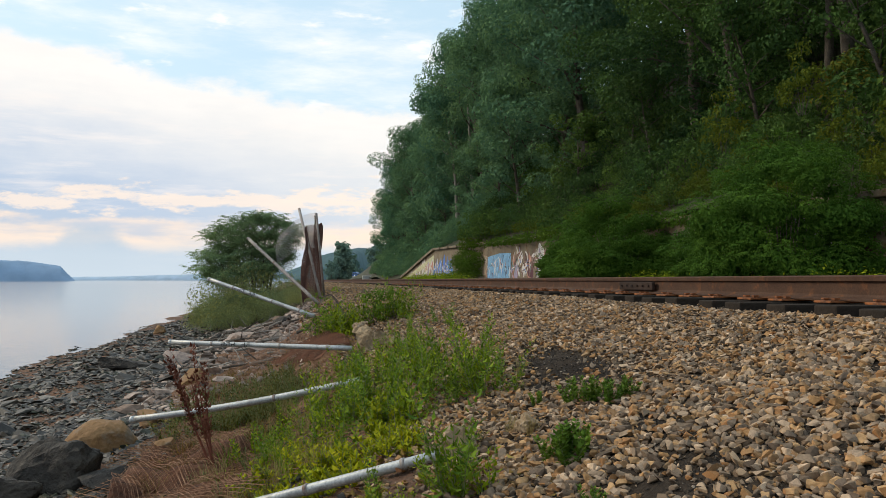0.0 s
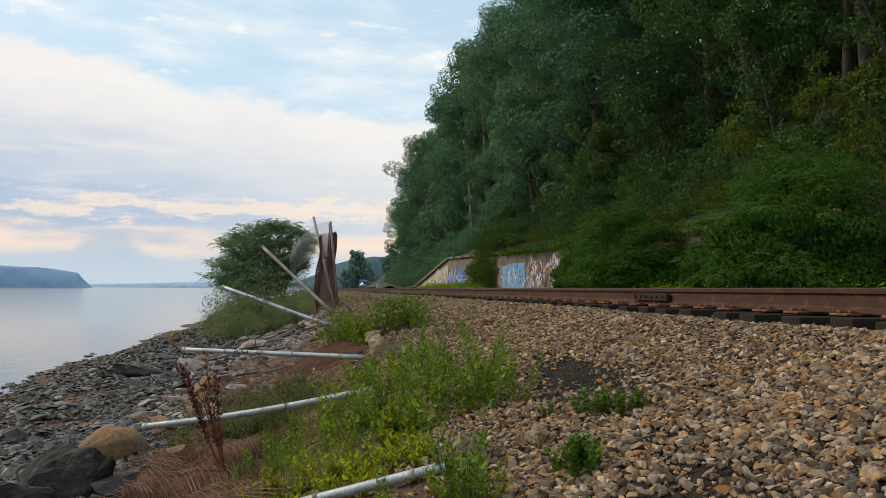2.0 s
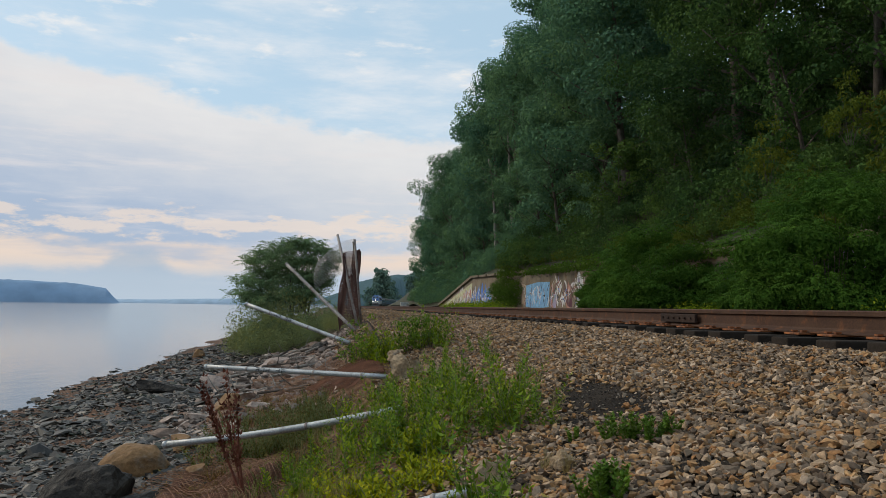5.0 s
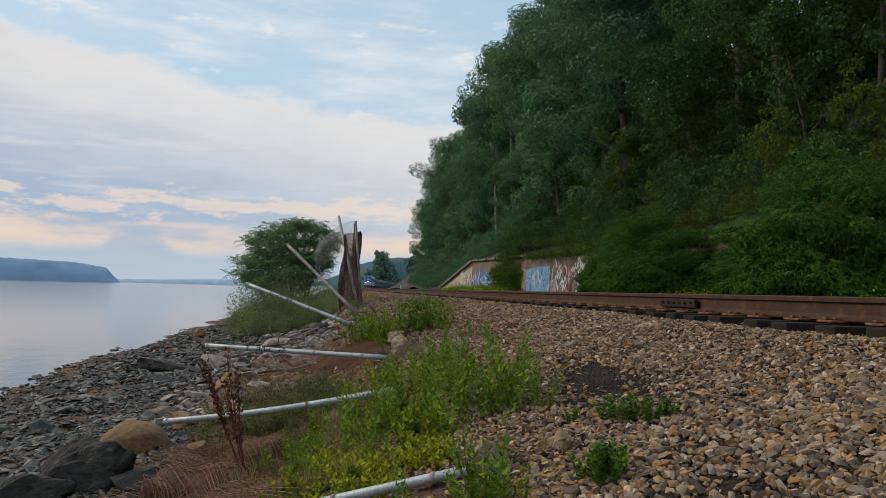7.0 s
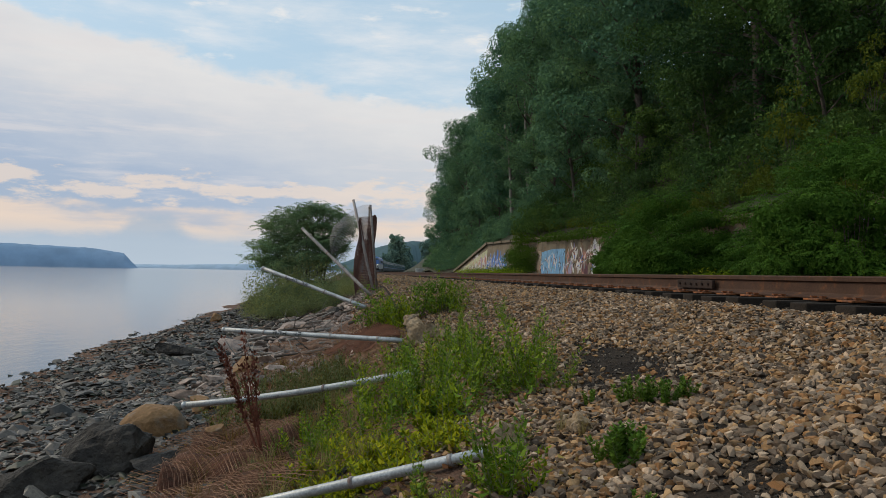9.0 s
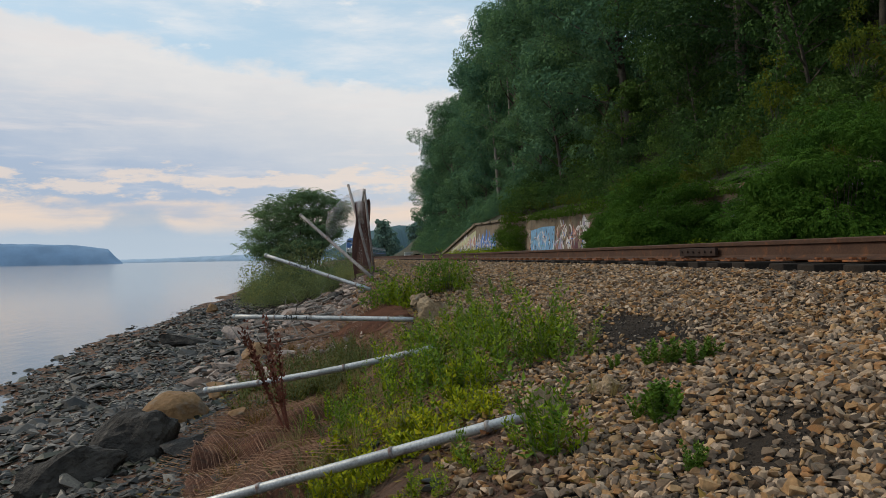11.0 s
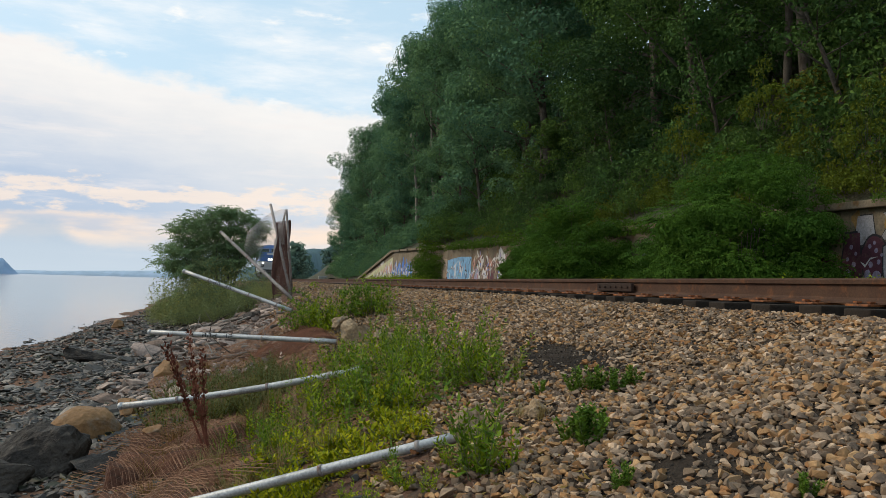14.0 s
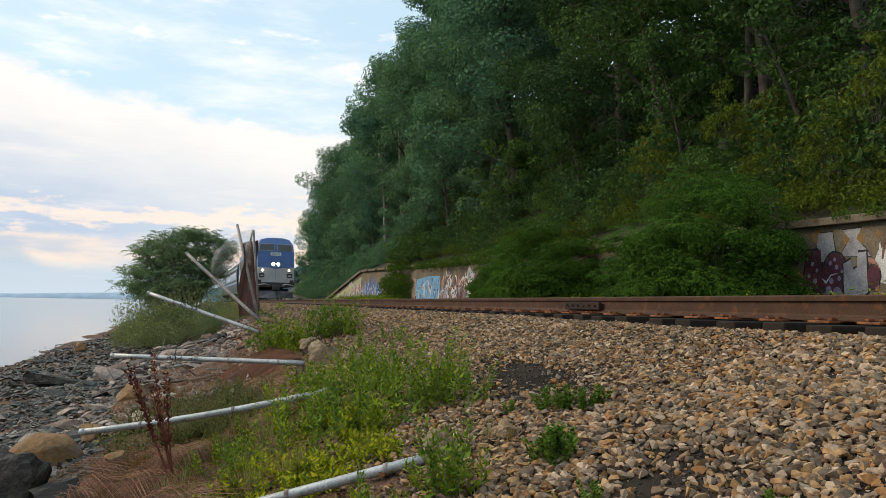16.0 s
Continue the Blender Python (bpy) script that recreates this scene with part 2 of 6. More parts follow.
M_WIRE = grained("rusty_wire", (.20, .095, .055), (.34, .19, .11), 3, .8, 50, .2, .002, .2)
M_WIRE_PALE = grained("pale_rusty_wire", (.20, .105, .062), (.34, .205, .125), 3, .75, 50, .2, .002, .2)
M_WIRE_RUST = grained("red_rusty_wire", (.095, .034, .016), (.16, .062, .030), 3, .85, 50, .2, .002, .1)
M_WIRE_GREY = grained("grey_wire", (.36, .35, .35), (.45, .43, .42), 3, .6, 50, .1, .002, .4)
M_BLACK = grained("black_paint", (.015, .015, .016), (.03, .03, .03), 5, .7)
M_CONCRETE = grained("old_concrete", (.125, .098, .066), (.215, .172, .118), .9, .92, 18, .6, .015, c3=(.150, .085, .034))
M_FOOTING = grained("rough_footing", (.27, .19, .11), (.40, .30, .19), 4, .95, 35, .9, .02, c3=(.22, .19, .15))
M_BOULDER = grained("tan_boulder", (.20, .105, .042), (.29, .165, .075), 2.0, .85, 22, .6, .03, c3=(.20, .16, .12))
M_DARKROCK = grained("dark_rock", (0.024, 0.021, 0.019), (0.053, 0.046, 0.039), 2.0, .7, 16, 1.0, .05, c3=(0.068, 0.058, 0.048), spec=.2)
M_BARK = grained("bark", (.07, .055, .042), (.13, .11, .09), 2, .9, 24, .9, .03)
M_BARK_PALE = grained("dead_wood", (.21, .19, .165), (.30, .27, .235), 2, .9, 24, .7, .02)
M_HILL = grained("forest_floor", (.035, .04, .018), (.06, .055, .03), .3, .95, 8, .8, .08)
M_LEAF_FOREST = foliage("forest_leaf", [(0.050, 0.092, 0.030), (0.071, 0.133, 0.036), (0.097, 0.169, 0.044), (0.058, 0.111, 0.039)])
M_LEAF_DARK = foliage("dark_forest_leaf", [(0.036, 0.072, 0.032), (0.049, 0.097, 0.036), (0.067, 0.124, 0.040)])
# forest leaf with distance haze painted in: paler and bluer
M_LEAF_HAZE = foliage("haze_tinted_forest_leaf", [(0.089, 0.175, 0.119), (0.119, 0.222, 0.134), (0.154, 0.268, 0.142), (0.100, 0.192, 0.132)])
M_LEAF_VINE = foliage("vine_leaf", [(0.095, 0.125, 0.017), (0.135, 0.159, 0.021), (0.071, 0.107, 0.017)])
M_LITTER = foliage("leaf_litter", [(.20, .10, .04), (.30, .19, .06), (.10, .055, .03), (.34, .25, .08), (.14, .05, .03), (.09, .08, .04)], .8, .1)
# leaf of the farthest trees, its blue-grey cast standing in for haze
M_LEAF_FAR = foliage("haze_tinted_distant_leaf", [(0.135, 0.217, 0.204), (0.180, 0.261, 0.238), (0.150, 0.232, 0.221)])
M_LEAF_YELLOW = foliage("turning_leaf", [(.10, .14, .025), (.17, .17, .03), (.07, .12, .03), (.20, .15, .03)])
M_LEAF_BUSH = foliage("sumac_leaf", [(0.057, 0.107, 0.014), (0.077, 0.138, 0.018), (0.105, 0.166, 0.022)])
M_LEAF_SUMAC = foliage("bright_sumac_leaf", [(0.049, 0.108, 0.016), (0.068, 0.142, 0.019), (0.089, 0.174, 0.024)])
M_LEAF_WEED = foliage("weed_leaf", [(0.084, 0.141, 0.009), (0.163, 0.238, 0.013), (0.258, 0.325, 0.018), (0.358, 0.416, 0.027)], .5, .25)
M_LEAF_FRESH = foliage("fresh_weed_leaf", [(0.076, 0.144, 0.018), (0.134, 0.222, 0.023), (0.202, 0.291, 0.029), (0.278, 0.360, 0.041)], .5, .25)
M_LEAF_DULL = foliage("dull_weed_leaf", [(.075, .085, .022), (.115, .120, .030), (.150, .140, .038), (.17, .12, .045)], .6, .15)
M_LEAF_LIME = foliage("lime_leaf", [(0.134, 0.177, 0.008), (0.303, 0.321, 0.012), (0.471, 0.428, 0.017)], .5, .2)
M_LEAF_DEEP = foliage("nettle_leaf", [(0.058, 0.112, 0.016), (0.111, 0.194, 0.026), (0.169, 0.263, 0.036)], .5, .2)
M_LEAF_BANK = foliage("bank_scrub_leaf", [(0.195, 0.231, 0.115), (0.260, 0.288, 0.132), (0.332, 0.328, 0.149), (0.182, 0.219, 0.124)])
M_LEAF_RIVER = foliage("riverside_leaf", [(0.130, 0.210, 0.132), (0.178, 0.270, 0.159), (0.222, 0.318, 0.179)])
M_STEM = grained("green_stem", (.13, .18, .06), (.20, .20, .09), 6, .7, 40, .1)
M_DEAD = grained("dead_dock", (.13, .038, .022), (.20, .065, .036), 8, .9, 40, .4)
M_DRY = foliage("dry_grass", [(.30, .22, .11), (.38, .29, .15), (.22, .17, .08)])
M_TRAIN_BLUE = grained("blue_enamel", (.045, .115, .30), (.055, .135, .34), .7, .35, 30, .05)
M_TRAIN_SILVER = grained("silver_enamel", (.42, .43, .43), (.50, .50, .50), .8, .4, 30, .05, metal=.35)
M_COACH = grained("dull_coach_side", (.032, .046, .044), (.052, .070, .066), .6, .6, 20, .1)
M_TRAIN_DARK = grained("grimy_steel", (.025, .025, .027), (.05, .048, .045), 2, .7, 30, .3)
M_LAMP = glowing("headlight_glow", (1.0, .93, .75), 9.0)
M_LAMP_DIM = glowing("ditch_light_glow", (1.0, .85, .6), 2.5)


def glass_material():
    m, nt, b = material("dark_glass", .08, 0, .6)
    b.inputs["Base Color"].default_value = (.03, .04, .045, 1)
    return m


M_GLASS = glass_material()


def plain(name, c, rough=.6):
    return grained(name, tuple(v * .72 for v in c), tuple(min(1, v * 1.08) for v in c), 3, rough, 40, .1)


def spray(name, c):
    """Old spray paint: worn thin and grimy in patches, with the wall's tan showing."""
    return grained(name, tuple(v * .68 for v in c), tuple(v * 1.08 for v in c), 2.6, .8, 26, .3, .006, c3=tuple(v * .5 + g for v, g in zip(c, (.06, .045, .03))))


def water_material():
    m, nt, b = material("river_water", .09, 0, .5)
    b.inputs["Base Color"].default_value = (.10, .115, .12, 1)
    b.inputs["IOR"].default_value = 1.33
    n1 = noise_node(nt, .55, 5, .6, (1, .35, 1))
    n2 = noise_node(nt, 4.0, 4, .6, (1, .4, 1))
    mixed = mix_node(nt, .3, n1, n2)
    bump_node(nt, b, mixed, .22, .10)
    return m


# matt colour for far land, with the air's haze already mixed into c
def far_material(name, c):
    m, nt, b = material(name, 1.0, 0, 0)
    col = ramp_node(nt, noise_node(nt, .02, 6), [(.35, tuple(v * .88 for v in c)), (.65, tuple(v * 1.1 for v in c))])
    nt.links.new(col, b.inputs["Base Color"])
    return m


M_WATER = water_material()


# ---- mesh helpers ----
def mesh_object(name, verts, faces, mat, parent=None, label="", smooth=False):
    me = bpy.data.meshes.new(name)
    me.from_pydata([tuple(v) for v in verts], [], faces)
    return mesh_link(name, me, mat, parent, label, smooth)


def mesh_link(name, me, mat, parent=None, label="", smooth=False):
    if smooth:
        me.polygons.foreach_set("use_smooth", [True] * len(me.polygons))
    for m in (mat if isinstance(mat, (list, tuple)) else [mat]):
        me.materials.append(m)
    ob = new(name, me)
    if parent is not None:
        ob.parent = parent
    if label:
        ob["label"] = label
    return ob


def part(name, bm, mat, parent=None, label="", smooth=False):
    """Links a bmesh as one mesh object, under a thing or a part."""
    me = bpy.data.meshes.new(name)
    bm.to_mesh(me)
    bm.free()
    return mesh_link(name, me, mat, parent, label, smooth)


def poly_mesh(name, V, F):
    """A mesh from numpy arrays: V (n, 3), F (m, k) with k corners each."""
    me = bpy.data.meshes.new(name)
    n, (mf, k) = len(V), F.shape
    me.vertices.add(n)
    me.vertices.foreach_set("co", np.ascontiguousarray(V, dtype=np.float32).ravel())
    me.loops.add(mf * k)
    me.loops.foreach_set("vertex_index", np.ascontiguousarray(F, dtype=np.int32).ravel())
    me.polygons.add(mf)
    me.polygons.foreach_set("loop_start", np.arange(0, mf * k, k, dtype=np.int32))
    me.polygons.foreach_set("loop_total", np.full(mf, k, dtype=np.int32))
    me.update(calc_edges=True)
    me.shade_flat()
    return me


def box_bm(x0, y0, z0, x1, y1, z1, bevel=0.0, bm=None):
    bm = bm or bmesh.new()
    r = bmesh.ops.create_cube(bm, size=1, matrix=Matrix.LocRotScale(((x0 + x1) / 2, (y0 + y1) / 2, (z0 + z1) / 2), None, (x1 - x0, y1 - y0, z1 - z0)))
    if bevel:
        es = list({e for v in r["verts"] for e in v.link_edges})
        bmesh.ops.bevel(bm, geom=es, offset=bevel, segments=2, affect="EDGES", profile=.6)
    return bm


def tube(points, radii, sides=8, caps=True):
    """Vertices and faces of a tube along points; the radius may taper."""
    P = [Vector(p) for p in points]
    V, F = [], []
    if not isinstance(radii, (list, tuple)):
        radii = [radii] * len(P)
    for i, p in enumerate(P):
        d = (P[min(i + 1, len(P) - 1)] - P[max(i - 1, 0)]).normalized()
        a = d.orthogonal().normalized() if i == 0 else (a - d * a.dot(d)).normalized()
        b = d.cross(a)
        for k in range(sides):
            q = 2 * math.pi * k / sides
            V.append(p + (a * math.cos(q) + b * math.sin(q)) * radii[i])
    for i in range(len(P) - 1):
        for k in range(sides):
            F.append((i * sides + k, i * sides + (k + 1) % sides, (i + 1) * sides + (k + 1) % sides, (i + 1) * sides + k))
    if caps:
        F.append(tuple(range(sides - 1, -1, -1)))
        F.append(tuple((len(P) - 1) * sides + k for k in range(sides)))
    return V, F


def join(lists):
    V, F = [], []
    for v, f in lists:
        o = len(V)
        V.extend(v)
        F.extend(tuple(i + o for i in q) for q in f)
    return V, F


def leaf_mesh(name, pos, way, side, length, width, droop=0.25):
    """Leaves as pointed blades: base, two shoulders, tip; way and side are unit rows."""
    up = np.cross(side, way)
    L, W = length[:, None], width[:, None]
    base = pos
    mid = pos + way * L * .45 + up * L * .06
    tip = pos + way * L - up * L * droop
    V = np.stack([base, mid - side * W / 2, tip, mid + side * W / 2], 1).reshape(-1, 3)
    F = np.arange(len(V)).reshape(-1, 4)
    return poly_mesh(name, V, F)


def unit(a):
    return a / np.maximum(1e-6, np.linalg.norm(a, axis=1, keepdims=True))


def clump_leaves(name, rng, lobes, per_lobe, leaf=(.16, .30), shape=.55, shell=.55, stray=.30):
    """A crown: leaves about many lobes (x, y, z, radius), denser at the lobes' outsides."""
    P, N = [], []
    for (x, y, z, r) in lobes:
        n = max(8, int(per_lobe * r * r))
        d = unit(rng.normal(size=(n, 3)))
        rad = r * (shell + (1.08 - shell) * rng.random((n, 1)) ** .7)
        p = d * rad * np.array([1, 1, .66]) + np.array([x, y, z])
        P.append(p)
        N.append(d)
    P, N = np.concatenate(P), np.concatenate(N)
    face = unit(N + rng.normal(size=P.shape) * stray + np.array([0, 0, .45]))
    way = rng.normal(size=P.shape) + np.array([0, 0, -.7]) + N * .5
    way = unit(way - face * (way * face).sum(1, keepdims=True))
    side = np.cross(way, face)
    ln = rng.uniform(leaf[0], leaf[1], len(P))
    return leaf_mesh(name, P, way, side, ln, ln * shape)


def frond_leaves(name, rng, starts, ways, lengths, pairs=9, leaflet=.12, curl=.38):
    """Feathery compound leaves: leaflets in pairs along an arching stalk."""
    P, Wy, S, Ln = [], [], [], []
    starts, ways = np.asarray(starts), unit(np.asarray(ways))
    for k in range(pairs):
        u = (k + .6) / pairs
        c = starts + ways * lengths[:, None] * u
        c[:, 2] -= curl * lengths * u * u
        tang = unit(ways - np.array([0, 0, 2 * curl * u]))
        side = unit(np.cross(tang, np.array([0, 0, 1.0])))
        size = leaflet * (1.05 - .75 * abs(u - .4)) * lengths / .6
        for s in (-1, 1):
            P.append(c)
            Wy.append(unit(side * s * .85 + tang * .45 + np.array([0, 0, -.42]) + rng.normal(size=c.shape) * .14))
            S.append(tang)
            Ln.append(size)
    return leaf_mesh(name, np.concatenate(P), np.concatenate(Wy), np.concatenate(S), np.concatenate(Ln), np.concatenate(Ln) * .42)


def tufts(name, rng, tips, per, length, pairs=7, leaflet=.15, curl=.42):
    """Sprays of compound leaves that radiate from the branch tips."""
    tips = np.repeat(np.asarray(tips), per, 0)
    a = rng.uniform(0, 6.283, len(tips))
    ways = np.stack([np.cos(a), np.sin(a), rng.uniform(-.15, 1.1, len(tips))], 1)
    return frond_leaves(name, rng, tips + rng.normal(0, .05, tips.shape), ways, rng.uniform(length[0], length[1], len(tips)), pairs, leaflet, curl)


def hull_stones(count, seed, flat=.62, corners=11):
    """Angular stones, each the hull of a few random points; unit size."""
    rng = np.random.default_rng(seed)
    out = []
    for _ in range(count):
        bm = bmesh.new()
        p = unit(rng.normal(size=(corners, 3))) * rng.uniform(.75, 1, (corners, 1)) * np.array([.62, .46, .46 * flat / .62])
        for q in p:
            bm.verts.new(q)
        r = bmesh.ops.convex_hull(bm, input=bm.verts)
        dead = list({g for g in r["geom_interior"] + r["geom_unused"] if isinstance(g, bmesh.types.BMVert)})
        bmesh.ops.delete(bm, geom=dead, context="VERTS")
        bmesh.ops.triangulate(bm, faces=bm.faces)
        bm.verts.index_update()
        out.append((np.array([v.co[:] for v in bm.verts]), np.array([[v.index for v in f.verts] for f in bm.faces])))
        bm.free()
    return out


def turn_matrices(rng, n, tilt=.45):
    a, b, c = rng.uniform(0, 6.283, n), rng.normal(0, tilt, n), rng.normal(0, tilt, n)
    ca, sa, cb, sb, cc, sc = np.cos(a), np.sin(a), np.cos(b), np.sin(b), np.cos(c), np.sin(c)
    Z, O = np.zeros(n), np.ones(n)
    Rz = np.stack([ca, -sa, Z, sa, ca, Z, Z, Z, O], 1).reshape(n, 3, 3)
    Rx = np.stack([O, Z, Z, Z, cb, -sb, Z, sb, cb], 1).reshape(n, 3, 3)
    Ry = np.stack([cc, Z, sc, Z, O, Z, -sc, Z, cc], 1).reshape(n, 3, 3)
    return Rz @ Rx @ Ry


def heap_mesh(name, rng, kinds, pos, size, tilt=.45):
    """Many stones joined into one mesh."""
    R = turn_matrices(rng, len(pos), tilt)
    pick = rng.integers(0, len(kinds), len(pos))
    VV, FF, o = [], [], 0
    for k, (v, f) in enumerate(kinds):
        ids = np.nonzero(pick == k)[0]
        if not len(ids):
            continue
        w = np.einsum("nij,vj->nvi", R[ids], v) * size[ids, None, None] + pos[ids, None, :]
        g = f[None] + (np.arange(len(ids)) * len(v))[:, None, None] + o
        VV.append(w.reshape(-1, 3))
        FF.append(g.reshape(-1, 3))
        o += len(ids) * len(v)
    return poly_mesh(name, np.concatenate(VV), np.concatenate(FF))


# ---- the lie of the land: y runs along the line, rail tops at z = 0 ----
WATER_Z = -2.2
RAIL_X = 4.04            # nearest rail
GAUGE = 1.51             # between rail centres
TRACK_GAP = 4.1


def smooth(a, b, v):
    u = min(1, max(0, (v - a) / (b - a)))
    return u * u * (3 - 2 * u)


BEND = [(-80, 0), (-20, 0), (20, 0), (40, -.3), (58, -.98), (80, -1.6), (110, -2.45), (150, -2.45), (180, -1.6), (220, 1.2), (266, 5.4), (315, 10.2), (380, 17.8), (450, 27.3), (560, 46), (760, 95)]


def bend(y):
    """How far the line has swung aside at y (a smooth curve through the plan's points)."""
    if y <= BEND[0][0]:
        return 0.0
    for i in range(len(BEND) - 1):
        (y1, b1), (y2, b2) = BEND[i], BEND[i + 1]
        if y <= y2 or i == len(BEND) - 2:
            y0, b0 = BEND[max(0, i - 1)]
            y3, b3 = BEND[min(len(BEND) - 1, i + 2)]
            m1, m2 = (b2 - b0) / (y2 - y0), (b3 - b1) / (y3 - y1) if y3 > y1 else 0
            h, u = y2 - y1, (y - y1) / (y2 - y1)
            return ((2 * u ** 3 - 3 * u ** 2 + 1) * b1 + (u ** 3 - 2 * u ** 2 + u) * h * m1 + (-2 * u ** 3 + 3 * u ** 2) * b2 + (u ** 3 - u ** 2) * h * m2)


def fence_z(y):
    return -1.0 + .17 * smooth(3, 8.5, y) + .45 * smooth(8.5, 18, y)


def shoulder_z(y):
    """Top of the ballast at the tie ends: washed down a little nearby."""
    return -.284 + .020 * smooth(5.5, 9, y)


def land_z(x, y):
    """Height of the ground from the river to the wall's foot."""
    x = x - bend(y)
    f = fence_z(y)
    sh = shoulder_z(y)
    if x > 3.3:
        z = sh + (-.245 - sh) * smooth(3.45, 3.9, x)
        if x > 10.6:
            z += .25 * smooth(10.6, 12.0, x)
    elif x > .9:
        u = (x - .9) / 2.4
        z = f + (sh - f) * (u * 1.15 - .15 * u * u)
    else:
        # bank: a short steep drop, then the stony beach
        d = .9 - x
        z = f - .38 * smooth(0, 1.3, d) - .17 * d
        z -= .25 * smooth(8.5, 18, y) * smooth(0, 2.5, d)
        z += smooth(2.5, 4.5, d) * .16 * noise.noise((x * .7, y * .55, 4)) + smooth(3, 5, d) * .07 * noise.noise((x * 2.3, y * 2.0, 7))
        z = max(z, -3.4)
    return z + .035 * noise.noise((x * .9, y * .9, 0)) * (1 if x < 3.2 else .3)



# ---- ground, water, far shore ----
def land():
    xs = [-60, -30, -18, -12, -9] + list(np.arange(-7.5, 4.2, .3)) + [4.8, 6, 7.5, 9, 10.4, 11, 11.6, 12.2, 13.2]
    ys = list(np.arange(-14, 34, .4)) + list(np.arange(34, 90, 2.0)) + list(np.arange(90, 760, 12.0))
    V = [(x + bend(y), y, land_z(x + bend(y), y)) for y in ys for x in xs]
    n = len(xs)
    F = [(j * n + i, j * n + i + 1, (j + 1) * n + i + 1, (j + 1) * n + i) for j in range(len(ys) - 1) for i in range(n - 1)]
    me = bpy.data.meshes.new("ground")
    me.from_pydata(V, [], F)
    ob = mesh_link("ground", me, [M_BED, M_BANK], smooth=True)
    for p in me.polygons:
        c = p.center
        p.material_index = 1 if c.x - bend(c.y) < .8 + .35 * noise.noise((c.x * 1.3, c.y * .8, 9)) else 0
    tagged(ob, "stony railway embankment sloping to the river", "ground", kind="structure")


land()


def river():
    bm = bmesh.new()
    bmesh.ops.create_grid(bm, x_segments=1, y_segments=1, size=1, matrix=Matrix.LocRotScale((-2400, 1500, WATER_Z), None, (2500, 3300, 1)))
    tagged(part("water", bm, M_WATER), "calm grey river reflecting the cloudy sky", "river", kind="structure")
    # open country beyond the hill, out to the horizon
    bm = bmesh.new()
    bmesh.ops.create_grid(bm, x_segments=1, y_segments=1, size=1, matrix=Matrix.LocRotScale((1500, 1500, -3.6), None, (1600, 3300, 1)))
    tagged(part("backdrop", bm, M_HILL), "dark wooded land beyond the hill", "land", kind="structure")


river()


def ridge(name, pts, mat, label, depth=300):
    """A far ridge along pts (x, y, height), with a wooded, ragged crest."""
    rng = random.Random(len(pts))
    V, F, rows = [], [], []
    fine = []
    for (a, b) in zip(pts, pts[1:]):
        for k in range(24):
            u = k / 24
            fine.append([a[i] + (b[i] - a[i]) * u for i in range(3)])
    fine.append(list(pts[-1]))
    for x, y, h in fine:
        j = h * (1 + .015 * rng.uniform(-1, 1))
        for (o, z) in ((0, WATER_Z - 1), (depth * .02, h * .25), (depth * .12, j * .86), (depth * .3, j), (depth, j * .95)):
            V.append((x - o * .3, y + o, WATER_Z + z if z > 0 else z))
    n = 5
    for j in range(len(fine) - 1):
        for i in range(n - 1):
            F.append((j * n + i, (j + 1) * n + i, (j + 1) * n + i + 1, j * n + i + 1))
    return tagged(mesh_object(name, V, F, mat, smooth=True), label, "headland", kind="structure")


# distance haze is painted into these blues; there is no haze volume
M_FAR_NEAR = far_material("haze_painted_woods", (.22, .32, .45))
M_FAR_FAR = far_material("haze_painted_shore", (.36, .46, .57))
M_FAR_HILL = far_material("haze_painted_hill", (.085, .135, .15))
ridge("backdrop_headland", [(-1750, 900, 78), (-1150, 1350, 62), (-820, 1640, 52), (-560, 1790, 44), (-490, 1800, 34), (-462, 1802, 3)], M_FAR_NEAR, "wooded headland across the river, painted in haze blue")
ridge("backdrop_shore", [(-1500, 4200, 14), (-900, 4200, 20), (-480, 4100, 32), (-200, 4000, 44), (60, 3900, 52)], M_FAR_FAR, "far shore on the horizon, paled by painted haze")
ridge("backdrop_hill", [(0, 900, 4), (40, 900, 20), (62, 900, 34), (85, 900, 40), (120, 900, 36), (400, 900, 50)], M_FAR_HILL, "wooded hill behind the curve, painted hazy blue-green", 120)


# ---- railway ----
RAIL_PROFILE = [(-.075, -.185), (.075, -.185), (.075, -.174), (.018, -.155), (.009, -.14), (.009, -.052), (.034, -.042), (.036, -.010), (.026, 0), (-.026, 0), (-.036, -.010), (-.034, -.042), (-.009, -.052), (-.009, -.14), (-.018, -.155), (-.075, -.174)]


def rail(name, x0, y0, y1, parent):
    ys = []
    y = y0
    while y < y1:
        ys.append(y)
        y += 3.0 if y < 60 else 8.0
    ys.append(y1)
    n = len(RAIL_PROFILE)
    V = [(x0 + bend(yy) + px, yy, pz) for yy in ys for px, pz in RAIL_PROFILE]
    F = [(j * n + i, j * n + (i + 1) % n, (j + 1) * n + (i + 1) % n, (j + 1) * n + i) for j in range(len(ys) - 1) for i in range(n)]
    me = bpy.data.meshes.new(name)
    me.from_pydata(V, [], F)
    ob = mesh_link(name, me, [M_RAIL, M_RAILTOP], parent)
    for k, p in enumerate(me.polygons):
        p.material_index = 1 if k % n == 8 else 0
    return ob


